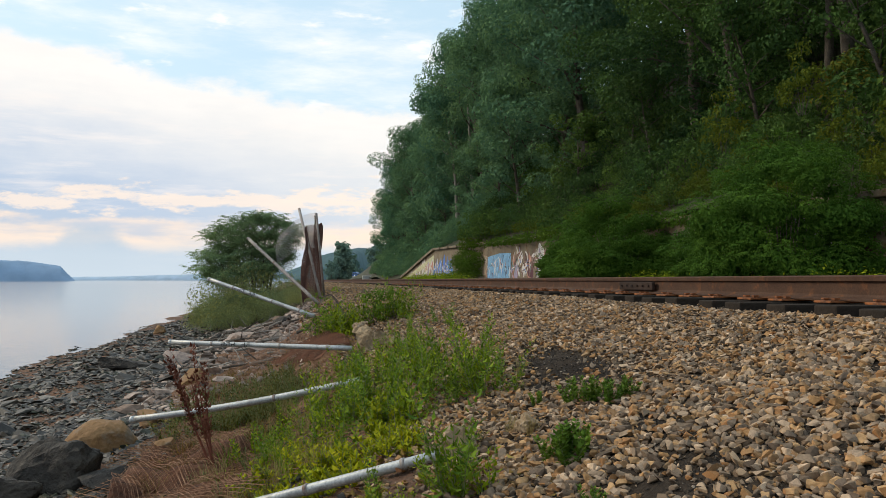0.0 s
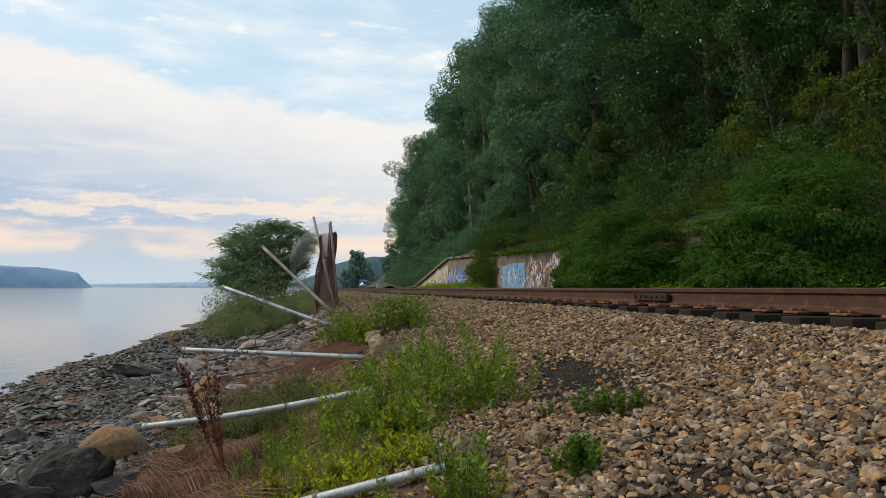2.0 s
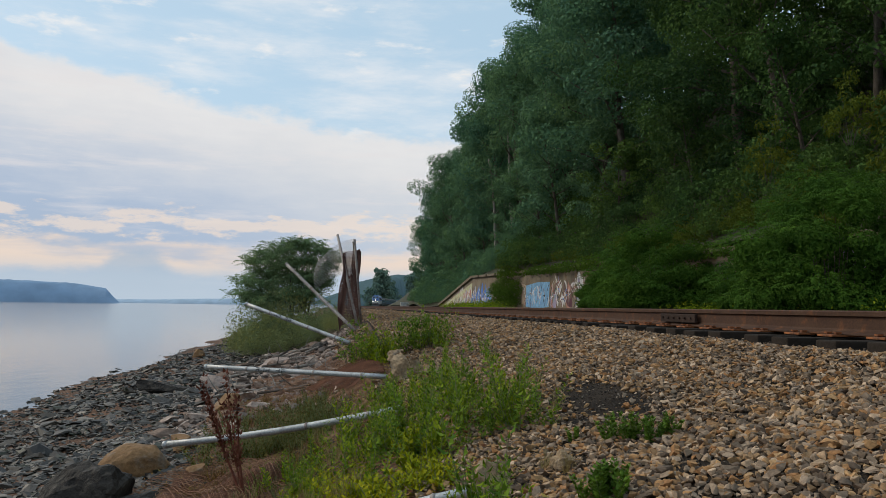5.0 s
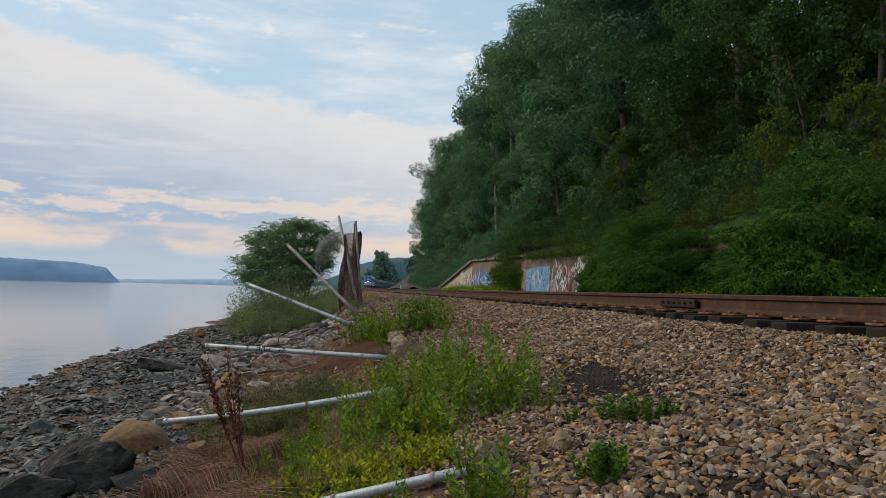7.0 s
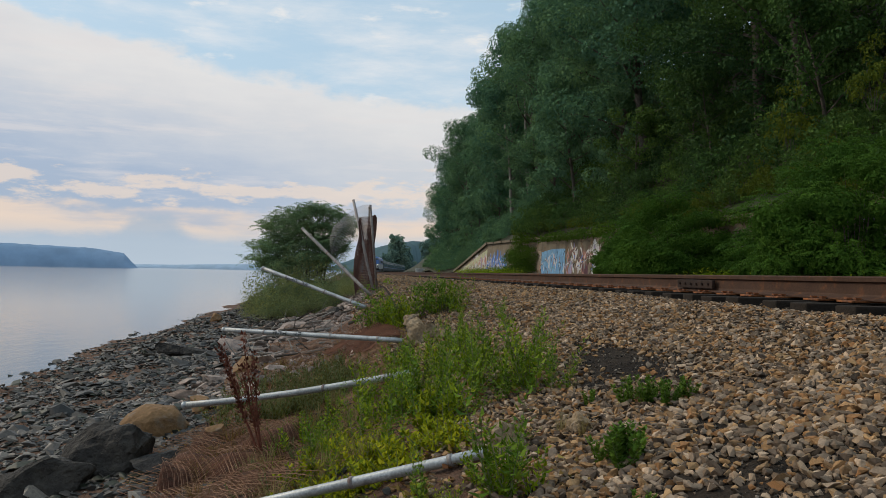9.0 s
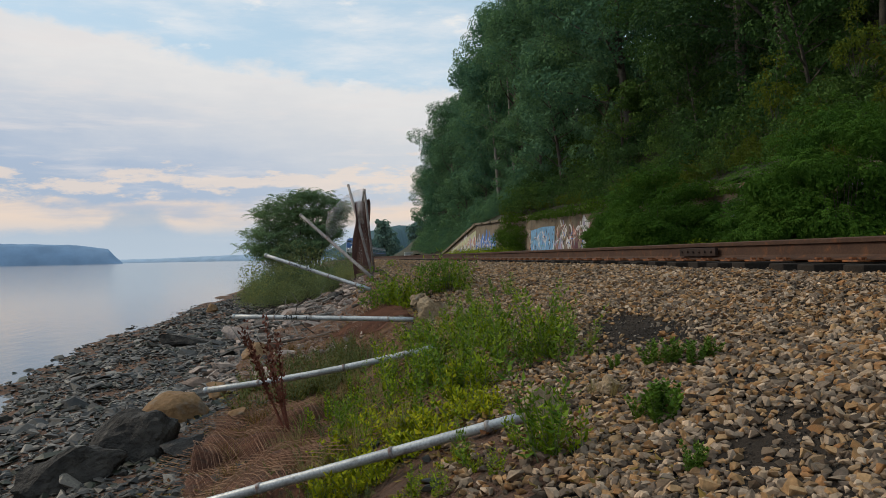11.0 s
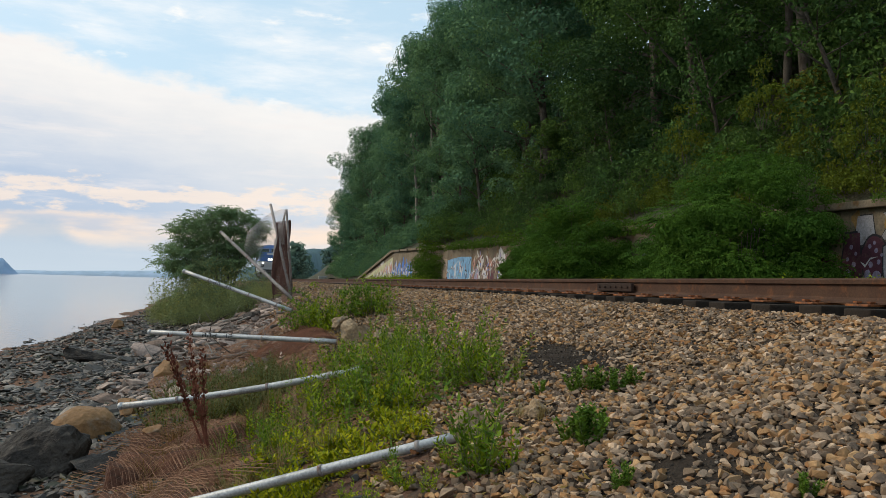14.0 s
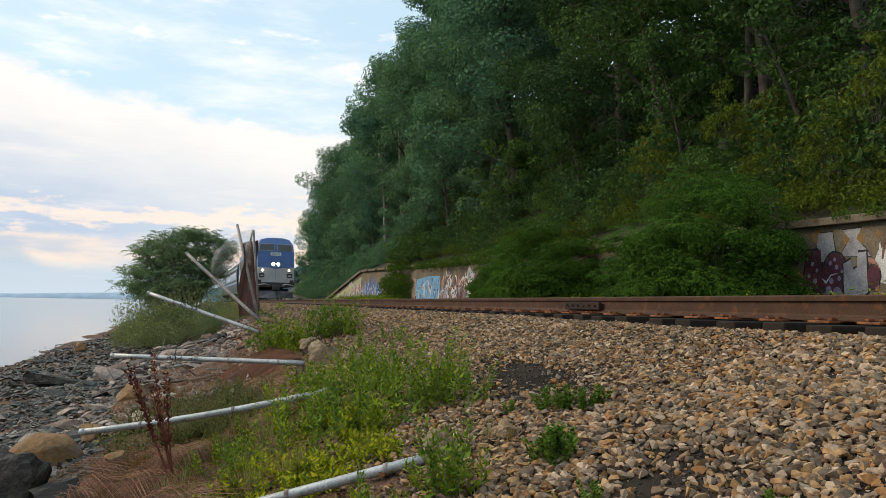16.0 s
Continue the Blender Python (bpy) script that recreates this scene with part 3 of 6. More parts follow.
def spiked_plate():
    """Tie plate with four spikes."""
    bm = box_bm(-.18, -.10, 0, .18, .10, .016, .005)
    for sx in (-.11, .11):
        for sy in (-.06, .06):
            box_bm(sx - .013, sy - .011, .01, sx + .013, sy + .011, .026, 0, bm)
            box_bm(sx - .022, sy - .017, .024, sx + .022, sy + .017, .036, 0, bm)
    me = bpy.data.meshes.new("tie_plate")
    bm.to_mesh(me)
    bm.free()
    me.materials.append(M_PLATE)
    return me


def railway():
    rng = random.Random(4)
    for t in range(2):
        base = RAIL_X + t * TRACK_GAP
        tr = new("railway_track")
        tagged(tr, "rusty steel rails spiked to dark wooden ties", "railway track", "parallel tracks", "structure")
        for k in (0, 1):
            rail("rail", base + k * GAUGE, -30, 750, tr)
        bm = box_bm(-1.3, -.115, -.18, 1.3, .115, 0, .012)
        tie = bpy.data.meshes.new("tie")
        bm.to_mesh(tie)
        bm.free()
        tie.materials.append(M_TIE)
        plate = spiked_plate()
        n = 140 if t == 0 else 60
        for i in range(n):
            y = -6 + i * .52 + rng.uniform(-.05, .05)
            x = base + GAUGE / 2 + bend(y)
            o = new("tie", tie)
            o.parent = tr
            o.matrix_basis = pose(x + rng.uniform(-.04, .04), y, -.20 + rng.uniform(-.008, .004), 0, 0, rng.uniform(-1.2, 1.2))
            if i < 70:
                for k in ((0, 1) if t == 0 else (0,)):
                    p = new("tie_plate", plate)
                    p.parent = tr
                    p.matrix_basis = pose(base + k * GAUGE + bend(y), y, -.2, 0, 0, rng.uniform(-3, 3))
        if t == 0:
            # bolted joint bar on the near rail
            y0, y1 = 7.40, 8.31
            bm = box_bm(base - .045, y0, -.148, base - .008, y1, -.055, .008)
            bar = part("joint_bar", bm, M_BAR, tr, "dark bolted joint bar")
            for i in range(6):
                bm = bmesh.new()
                bmesh.ops.create_cone(bm, cap_ends=True, segments=6, radius1=.014, radius2=.012, depth=.02, matrix=pose(base - .052, y0 + .09 + i * .146, -.10, 0, 90, 0))
                part("bolt", bm, M_BAR, bar)


railway()


# ---- retaining wall with painted graffiti ----
WALL_X = 12.8


def wall_top(y):
    return 1.76 + .0137 * (y - 12) if y < 66 else 2.5 - 2.4 * (y - 66) / 18


def retaining_wall():
    ys = list(np.arange(-6, 66.1, 3.0)) + [66.01] + list(np.arange(69, 85, 3.0))
    V, F = [], []
    for y in ys:
        x, t = WALL_X + bend(y), wall_top(y)
        V += [(x, y, -.6), (x + .12, y, t), (x + .6, y, t), (x + .6, y, -.6)]
    for j in range(len(ys) - 1):
        for i in range(4):
            F.append((j * 4 + i, (j + 1) * 4 + i, (j + 1) * 4 + (i + 1) % 4, j * 4 + (i + 1) % 4))
    F += [(0, 1, 2, 3), tuple(len(V) - 4 + i for i in (3, 2, 1, 0))]
    w = mesh_object("retaining_wall", V, F, M_CONCRETE)
    tagged(w, "old stained concrete retaining wall covered in graffiti", "wall", kind="structure")
    # coping stones
    for i in range(24):
        y0, y1 = -6 + i * 3.0, -6 + i * 3.0 + 2.97
        bm = box_bm(-.06, 0, .005, .75, y1 - y0, .175, .02)
        c = part("coping", bm, M_CONCRETE, w)
        c.matrix_basis = pose(WALL_X + bend((y0 + y1) / 2), y0, wall_top(y0), .785, 0, 0)
    for i in range(6):
        y0, y1 = 66.05 + i * 3, 69 + i * 3
        V = []
        for y in (y0, y1):
            x, t = WALL_X + bend(y), wall_top(y)
            V += [(x - .06, y, t + .005), (x + .75, y, t + .005), (x + .75, y, t + .22), (x - .06, y, t + .22)]
        F = [(0, 1, 2, 3), (7, 6, 5, 4)] + [(i2, i2 + 4, (i2 + 1) % 4 + 4, (i2 + 1) % 4) for i2 in range(4)]
        mesh_object("coping", V, F, M_CONCRETE, w)
    return w


WALL = retaining_wall()


def paint_shape(y0, z0, pts, mat, depth=.006, name="painted_patch"):
    """A flat sprayed shape on the wall; pts are (along, up) in metres."""
    bm = bmesh.new()
    lo = []
    for d in (0, 1):
        ring = []
        for (u, v) in pts:
            y, z = y0 + u, z0 + v
            x = WALL_X + bend(y) + .12 * (z + .6) / (wall_top(y) + .6) - .004 - depth * d
            ring.append(bm.verts.new((x, y, z)))
        lo.append(ring)
    n = len(pts)
    bm.faces.new(lo[0])
    bm.faces.new(lo[1][::-1])
    for i in range(n):
        bm.faces.new((lo[0][i], lo[1][i], lo[1][(i + 1) % n], lo[0][(i + 1) % n]))
    bmesh.ops.recalc_face_normals(bm, faces=bm.faces)
    return part(name, bm, mat, WALL)


def blob(rng, cx, cz, rx, rz, n=14, rough=.18):
    return [(cx + math.cos(6.283 * i / n) * rx * (1 + rng.uniform(-rough, rough)), cz + math.sin(6.283 * i / n) * rz * (1 + rng.uniform(-rough, rough))) for i in range(n)]


def graffiti():
    rng = random.Random(11)
    blue, pale = spray("sky_blue_spray", (.17, .36, .56)), spray("white_spray", (.62, .60, .58))
    maroon, silver = spray("maroon_spray", (.10, .028, .045)), spray("silver_spray", (.36, .35, .37))
    lilac, black = spray("lilac_spray", (.30, .26, .36)), spray("black_spray", (.02, .02, .025))
    salmon, yellow = spray("salmon_spray", (.46, .22, .16)), spray("faded_yellow_spray", (.50, .50, .30))
    deep, brown, teal = spray("deep_blue_spray", (.07, .20, .58)), spray("brown_spray", (.18, .10, .08)), spray("teal_spray", (.16, .32, .30))
    tan = spray("tan_spray", (.34, .26, .18))
    # bare-wall wash behind the letters, and drips
    def tags(y0, y1, z0, z1, mats, count, big):
        for _ in range(count):
            c = (rng.uniform(y0, y1), rng.uniform(z0, z1))
            r = rng.uniform(.4, 1.0) * big
            paint_shape(0, 0, blob(rng, c[0], c[1], r * rng.uniform(.25, .8), r * rng.uniform(.5, 1.0), 11, .4), rng.choice(mats), .002 + .002 * rng.random())

    def strokes(y0, y1, z0, z1, mat, count, w, h=.5):
        for _ in range(count):
            y, z = rng.uniform(y0, y1), rng.uniform(z0, z1)
            ln, a, c = rng.uniform(.4, 1.0) * h, rng.uniform(.5, 2.6), rng.uniform(-1.6, 1.6)
            left, right, py, pz = [], [], y, z
            for k in range(6):
                d = a + c * k / 5
                ww = w * (1 - .3 * abs(k - 2.5) / 2.5)
                left.append((py - math.sin(d) * ww, max(.0, pz + math.cos(d) * ww)))
                right.append((py + math.sin(d) * ww, max(.0, pz - math.cos(d) * ww)))
                py, pz = py + math.cos(d) * ln / 5, max(.02, pz + math.sin(d) * ln / 5)
            paint_shape(0, 0, left + right[::-1], mat, .009)

    # wing wall: salmon, yellow and blue
    paint_shape(66.2, .0, [(0, 0), (15.5, 0), (9, 1.0), (0, 2.1)], yellow, .001)
    tags(66.5, 74, .6, 1.7, [pale, salmon, tan, pale, lilac], 26, .55)
    paint_shape(67.5, .05, [(0, 0), (13.5, 0), (13, .25), (9, .75), (4, 1.2), (0, 1.15)], yellow, .003)
    tags(66.5, 72, 1.1, 1.6, [salmon, pale, salmon, lilac], 16, .45)
    tags(58.5, 66, .4, 1.3, [deep, blue, pale], 18, .8)
    tags(66.5, 78, .2, .75, [pale, teal, lilac, salmon, pale], 26, .38)
    strokes(58.5, 66, .2, 1.1, deep, 34, .09, .9)
    strokes(58.5, 66, .2, 1.1, pale, 18, .07, .9)
    strokes(68, 80, .1, .5, brown, 26, .06, .5)
    strokes(66, 76, .7, 1.3, salmon, 14, .09, .5)
    # long blue piece and brown, white letters
    paint_shape(44.2, .0, [(0, .1), (2.2, 0), (4.8, .1), (4.9, 1.45), (2.4, 1.6), (0, 1.55)], blue, .004)
    strokes(44.2, 49, .0, 1.0, pale, 14, .05, .7)
    paint_shape(49.2, .3, [(0, 0), (.8, 0), (.9, 1.3), (0, 1.2)], tan, .004)
    tags(38.4, 43.8, .3, 1.5, [brown, salmon, maroon], 12, .8)
    tags(38.4, 44, .3, 1.7, [pale, lilac, tan, pale], 18, .6)
    strokes(38.2, 44, .0, 1.2, pale, 26, .06, .9)
    strokes(38.2, 44, .0, 1.2, brown, 22, .07, .9)
    tags(16, 36, .4, 1.4, [pale, lilac, brown, tan], 18, .7)
    def letter(pts, mat, depth, grow=.05):
        """A filled letter form on a black outline."""
        cy, cz = sum(p[0] for p in pts) / len(pts), sum(p[1] for p in pts) / len(pts)
        big = []
        for y, z in pts:
            d = math.hypot(y - cy, z - cz) or 1
            big.append((y + (y - cy) / d * grow, z + (z - cz) / d * grow))
        paint_shape(0, 0, big, black, depth, "painted_outline")
        paint_shape(0, 0, pts, mat, depth + .003, "painted_letter")

    # crowded smaller tags over everything
    for mat_, n_ in ((black, 26), (pale, 30), (brown, 24), (salmon, 16), (teal, 12), (deep, 10), (maroon, 12)):
        strokes(36.5, 50, .05, 1.15, mat_, n_, .035, .6)
        strokes(58.5, 78, .05, .7, mat_, n_ // 2, .06, .5)
        strokes(8, 12.4, .05, 1.2, mat_, n_ // 2, .03, .5)
    # letters near the end: maroon bubbles and silver forms over ochre-stained concrete
    ochre = spray("ochre_stain", (.30, .17, .05))
    tags(11.2, 15.2, 1.2, 1.58, [ochre, tan, ochre], 14, .28)
    paint_shape(0, 0, [(14.9, .06), (12.0, .06), (12.1, .28), (14.8, .3)], tan, .001)
    letter([(14.15, 1.64), (13.72, 1.64), (13.62, 1.18), (13.5, 1.0), (14.3, .98), (14.2, 1.2)], silver, .001, .03)
    letter([(13.42, 1.66), (12.9, 1.66), (13.02, 1.44), (12.75, 1.20), (12.62, 1.05), (13.5, 1.08), (13.2, 1.44)], silver, .002, .03)
    letter([(14.5, 1.25), (14.06, 1.27), (14.02, .8), (13.92, .55), (13.98, .2), (14.62, .16), (14.55, .7)], maroon, .004)
    letter(blob(rng, 13.62, .70, .36, .47, 18, .05), maroon, .006)
    letter([(13.36, .92), (13.16, 1.0), (13.08, .78), (12.98, .82), (12.97, 1.14), (12.74, 1.15), (12.70, .62), (12.66, .3), (12.9, .15), (13.3, .18), (13.34, .5)], silver, .011)
    letter(blob(rng, 12.54, .62, .17, .26, 14, .05), maroon, .009, .03)
    for c, z, r in ((14.35, .36, .09), (14.2, .56, .06), (14.3, .95, .05), (14.15, .8, .04), (14.4, .68, .045), (13.78, .34, .09), (13.52, .28, .13), (13.7, .55, .06), (13.56, .85, .05), (13.75, .95, .05), (13.48, .6, .05), (13.62, 1.02, .04), (13.4, .75, .04)):
        paint_shape(0, 0, blob(rng, c, z, r, r * 1.1, 10, .1), lilac, .014)
    paint_shape(0, 0, [(14.0, .62), (13.85, .55), (13.72, .70), (13.5, .72), (13.72, .66), (13.86, .49)], pale, .016)
    strokes(12.85, 13.3, .42, .62, black, 5, .018, .25)
    strokes(12.9, 13.25, .2, .3, black, 4, .014, .15)
    strokes(8, 12.4, .1, 1.1, salmon, 12, .05, .8)
    strokes(8, 12.4, .3, 1.2, teal, 12, .05, .6)
    strokes(8, 12.4, .5, 1.3, brown, 14, .05, .6)
    tags(8, 12.3, .3, 1.1, [pale, lilac, pale], 14, .6)
    tags(14.75, 15.6, .25, .75, [lilac, brown, maroon], 7, .24)
    tags(15.0, 18, .2, 1.2, [lilac, deep, maroon, pale], 10, .5)


graffiti()


# ---- wooded hill ----
def hill_z(x, y):
    d = x - bend(y) - 13.3
    fall = 1 - .75 * smooth(110, 330, y)
    if y > 64:
        base = wall_top(min(y, 84)) + .1
    else:
        base = wall_top(y) + .1
    if d < 0:
        return base
    return base + fall * (.62 * d + 5.5 * smooth(2, 16, d)) * (1 if d < 45 else 45 / d) + .5 * noise.noise((x * .12, y * .12, 3))


def hill():
    ds = [.0, .5, 1.2, 2, 3, 4.5, 6, 8, 10, 13, 16, 20, 25, 32, 42, 60, 90, 140, 260]
    ys = list(np.arange(-60, 120, 4.0)) + list(np.arange(120, 760, 16.0))
    V = [(13.3 + d + bend(y), y, hill_z(13.3 + d + bend(y), y)) for y in ys for d in ds]
    n = len(ds)
    F = [(j * n + i, j * n + i + 1, (j + 1) * n + i + 1, (j + 1) * n + i) for j in range(len(ys) - 1) for i in range(n - 1)]
    tagged(mesh_object("ground_hillside", V, F, M_HILL, smooth=True), "steep dark wooded hillside above the wall", "hillside", kind="structure")


hill()


def limb_path(rng, start, way, length, steps=6, sag=.0, wander=.18):
    p, d, pts = Vector(start), Vector(way).normalized(), [Vector(start)]
    for _ in range(steps):
        d = (d + Vector((rng.uniform(-1, 1), rng.uniform(-1, 1), rng.uniform(-.6, 1))) * wander - Vector((0, 0, sag))).normalized()
        p = p + d * (length / steps)
        pts.append(p.copy())
    return pts


def tree_model(seed, height, spread, leafmat, bark, per_lobe=330, leaf=(.17, .32), low=.25, label="", cat="tree", ends=(3, 5), bough=.083):
    """A broadleaf tree: trunk and limbs in one mesh, crown of leaves in clumps at the limbs' ends."""
    rng = random.Random(seed)
    nr = np.random.default_rng(seed)
    root = new("forest_tree")
    tagged(root, label, cat, "trees on the hill")
    trunk = limb_path(rng, (0, 0, -.8), (rng.uniform(-.1, .1) - .05, rng.uniform(-.08, .08), 1), height * .86 + .8, 9, 0, .07)
    n = len(trunk)
    r0 = height * .017
    lists = [tube(trunk, [r0 * (1 - .85 * i / (n - 1)) for i in range(n)], 8)]
    lobes = []
    for i in range(17):
        u = low + (1 - low) * (i + rng.random() * .6) / 17
        j = min(n - 2, int(u * (n - 1)))
        p = trunk[j].lerp(trunk[j + 1], u * (n - 1) - j)
        a = i * 2.4 + rng.uniform(-.5, .5)
        reach = spread * (1.0 - .62 * abs(u - .5) ** 1.2 * 1.6) * rng.uniform(.65, 1.1)
        pts = limb_path(rng, p, (math.cos(a), math.sin(a), .35 + .5 * u), reach, 5, .03, .2)
        rb = r0 * .42 * (1 - .6 * u)
        lists.append(tube(pts, [rb * (1 - .8 * k / 5) for k in range(6)], 5))
        for k in ends:
            q = pts[k]
            lobes.append((q.x + rng.uniform(-.4, .4), q.y + rng.uniform(-.4, .4), q.z + rng.uniform(-.2, .5), rng.uniform(.75, 1.35) * height * bough))
    top = trunk[-1]
    for _ in range(6):
        lobes.append((top.x + rng.uniform(-1, 1) * spread * .3, top.y + rng.uniform(-1, 1) * spread * .3, top.z + rng.uniform(-.8, .6), rng.uniform(.6, 1) * height * .075))
    V, F = join(lists)
    mesh_object("trunk", V, F, bark, root, smooth=True)
    mesh_link("crown", clump_leaves("crown", nr, lobes, per_lobe, leaf, .72, .72), leafmat, root)
    return root


def frond_bush(seed, name, height, width, mat, lumps=58, per=20, label="", group="", cat="bush"):
    """A mounded shrub: stems from the root to many sprays of arching compound leaves."""
    rng, nr = random.Random(seed), np.random.default_rng(seed)
    root = new(name)
    tagged(root, label, cat, group)
    lists, S, W, fill = [], [], [], []
    for i in range(lumps):
        u = ((i + .5) / lumps) ** 1.1
        a, c = i * 2.399 + rng.uniform(-.3, .3), math.sqrt(max(0, 1 - u * u))
        k = rng.uniform(.72, 1.10)
        p = Vector((math.cos(a) * c * width * .42 * k, math.sin(a) * c * width * .42 * k, .3 + u * height * .84 * k))
        lists.append(tube(limb_path(rng, (p.x * .12, p.y * .12, -.2), (p.x * .5, p.y * .5, p.z), p.length * .9, 5, -.01, .06), [.018, .015, .012, .009, .006, .004], 5))
        r = rng.uniform(.40, .72)
        out = Vector((math.cos(a) * c, math.sin(a) * c, u * .8))
        for _ in range(int(per * r * r / .3)):
            d = Vector((rng.gauss(0, 1) + out.x * .6, rng.gauss(0, 1) + out.y * .6, abs(rng.gauss(.1, .8)))).normalized()
            q = p + Vector((d.x * r, d.y * r, d.z * r * .55 - .05)) * rng.uniform(.75, 1.0)
            S.append(q[:])
            W.append((d.x * .9 + rng.gauss(0, .35), d.y * .9 + rng.gauss(0, .35), d.z * .45 + rng.uniform(-.05, .3)))
        fill.append((p.x * .93, p.y * .93, p.z - .14, r * .72))
    for i in range(26):      # a skirt of leaves down to the ground
        a, k = i * .2417 + rng.uniform(-.15, .15), width * rng.uniform(.30, .42)
        fill.append((math.cos(a) * k, math.sin(a) * k, rng.uniform(.25, .6), rng.uniform(.4, .6)))
    for i in range(22):      # leaves at half height
        a, k = i * .2856 + rng.uniform(-.15, .15), width * rng.uniform(.33, .42)
        fill.append((math.cos(a) * k, math.sin(a) * k, height * rng.uniform(.28, .5), rng.uniform(.34, .5)))
    V, F = join(lists)
    mesh_object("stem", V, F, M_BARK, root, smooth=True)
    mesh_link("foliage", frond_leaves("foliage", nr, np.array(S), np.array(W), nr.uniform(.24, .46, len(S)), 6, .125, .5), mat, root)
    mesh_link("inner_foliage", clump_leaves("inner_foliage", nr, fill, 2600, (.07, .12), .5, .35), mat, root)
    return root


def forest():
    rng = random.Random(21)
    lab = "tall dark green broadleaf tree on the hillside"
    near_big = [tree_model(100 + i, h, s, m, M_BARK, 300, (.12, .21), label=lab) for i, (h, s, m) in enumerate(((16.0, 4.8, M_LEAF_FOREST), (18.5, 4.9, M_LEAF_DARK)))]
    # the far models wear the leaf colour that has the haze in it
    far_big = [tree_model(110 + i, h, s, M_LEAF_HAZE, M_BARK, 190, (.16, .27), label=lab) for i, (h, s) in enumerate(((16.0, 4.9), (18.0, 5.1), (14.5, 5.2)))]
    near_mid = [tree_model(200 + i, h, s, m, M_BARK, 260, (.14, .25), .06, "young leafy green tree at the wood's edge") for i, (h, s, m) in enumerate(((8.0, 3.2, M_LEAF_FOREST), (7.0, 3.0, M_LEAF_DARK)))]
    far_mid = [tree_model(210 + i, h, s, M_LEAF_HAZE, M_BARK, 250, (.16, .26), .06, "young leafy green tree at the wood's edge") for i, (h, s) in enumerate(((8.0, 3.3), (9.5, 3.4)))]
    used = set()

    def plant(kinds, x, y, sc=1.0):
        m = rng.choice(kinds)
        x += bend(y)
        mat = pose(x, y, hill_z(x, y), 0, 0, rng.uniform(0, 360)) @ Matrix.Diagonal((sc, sc, sc * rng.uniform(.92, 1.08), 1))
        if m.name not in used:
            used.add(m.name)
            m.matrix_basis = mat
            return m
        c = copy_thing(m, mat)
        c.scale = mat.to_scale()
        return c

    # edge of the wood, just above the wall
    y = 14.0
    while y < 128:
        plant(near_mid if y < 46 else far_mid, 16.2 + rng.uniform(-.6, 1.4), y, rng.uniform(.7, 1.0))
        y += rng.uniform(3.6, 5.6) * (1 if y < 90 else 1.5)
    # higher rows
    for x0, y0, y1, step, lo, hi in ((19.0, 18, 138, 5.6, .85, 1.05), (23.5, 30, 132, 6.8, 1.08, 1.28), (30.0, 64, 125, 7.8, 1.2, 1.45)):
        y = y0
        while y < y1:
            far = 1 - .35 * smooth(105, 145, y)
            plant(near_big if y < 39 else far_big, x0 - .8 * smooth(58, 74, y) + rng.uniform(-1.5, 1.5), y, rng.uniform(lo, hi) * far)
            y += step * rng.uniform(.8, 1.2) * (1 if y < 90 else 1.25)


forest()



# ---- shrubs at the wall and on the slope ----
def clump_shrub(seed, name, height, width, mat, lobes=16, per=230, leaf=(.12, .22), label="", group="shrubs on the slope", cat="shrub"):
    """A rounded shrub: short stems and leaf clumps of uneven size."""
    rng, nr = random.Random(seed), np.random.default_rng(seed)
    root = new(name)
    tagged(root, label, cat, group)
    lists, L = [], []
    for i in range(lobes):
        a, r = i * 2.4, width * .5 * math.sqrt((i + .5) / lobes)
        z = height * (1 - .55 * (r / (width * .5)) ** 2) * rng.uniform(.5, 1)
        p = (math.cos(a) * r, math.sin(a) * r, z)
        lists.append(tube(limb_path(rng, (p[0] * .2, p[1] * .2, -.2), (p[0] * .8, p[1] * .8, z), z, 3, 0, .1), [.009, .007, .005, .003], 4))
        L.append((*p, rng.uniform(.7, 1.2) * width * .17))
        L.append((p[0] * 1.05, p[1] * 1.05, z * .5, rng.uniform(.6, 1.1) * width * .17))
    V, F = join(lists)
    tagged(mesh_object("stem", V, F, M_BARK, root), kind="stuff")
    mesh_link("foliage", clump_leaves("foliage", nr, L, per, leaf, .5, .4), mat, root)
    return root


def spread(models, places, on, rng):
    """Sets the models out at places (x, y, scale): the first of each kind itself, then copies."""
    used = set()
    for x, y, sc, *k in places:
        m = models[k[0]] if k else rng.choice(models)
        mat = pose(x, y, on(x, y), 0, 0, rng.uniform(0, 360)) @ Matrix.Diagonal((sc, sc, sc * rng.uniform(.9, 1.1), 1))
        if m.name not in used:
            used.add(m.name)
            m.matrix_basis = mat
        else:
            c = copy_thing(m, mat)
            c.scale = mat.to_scale()


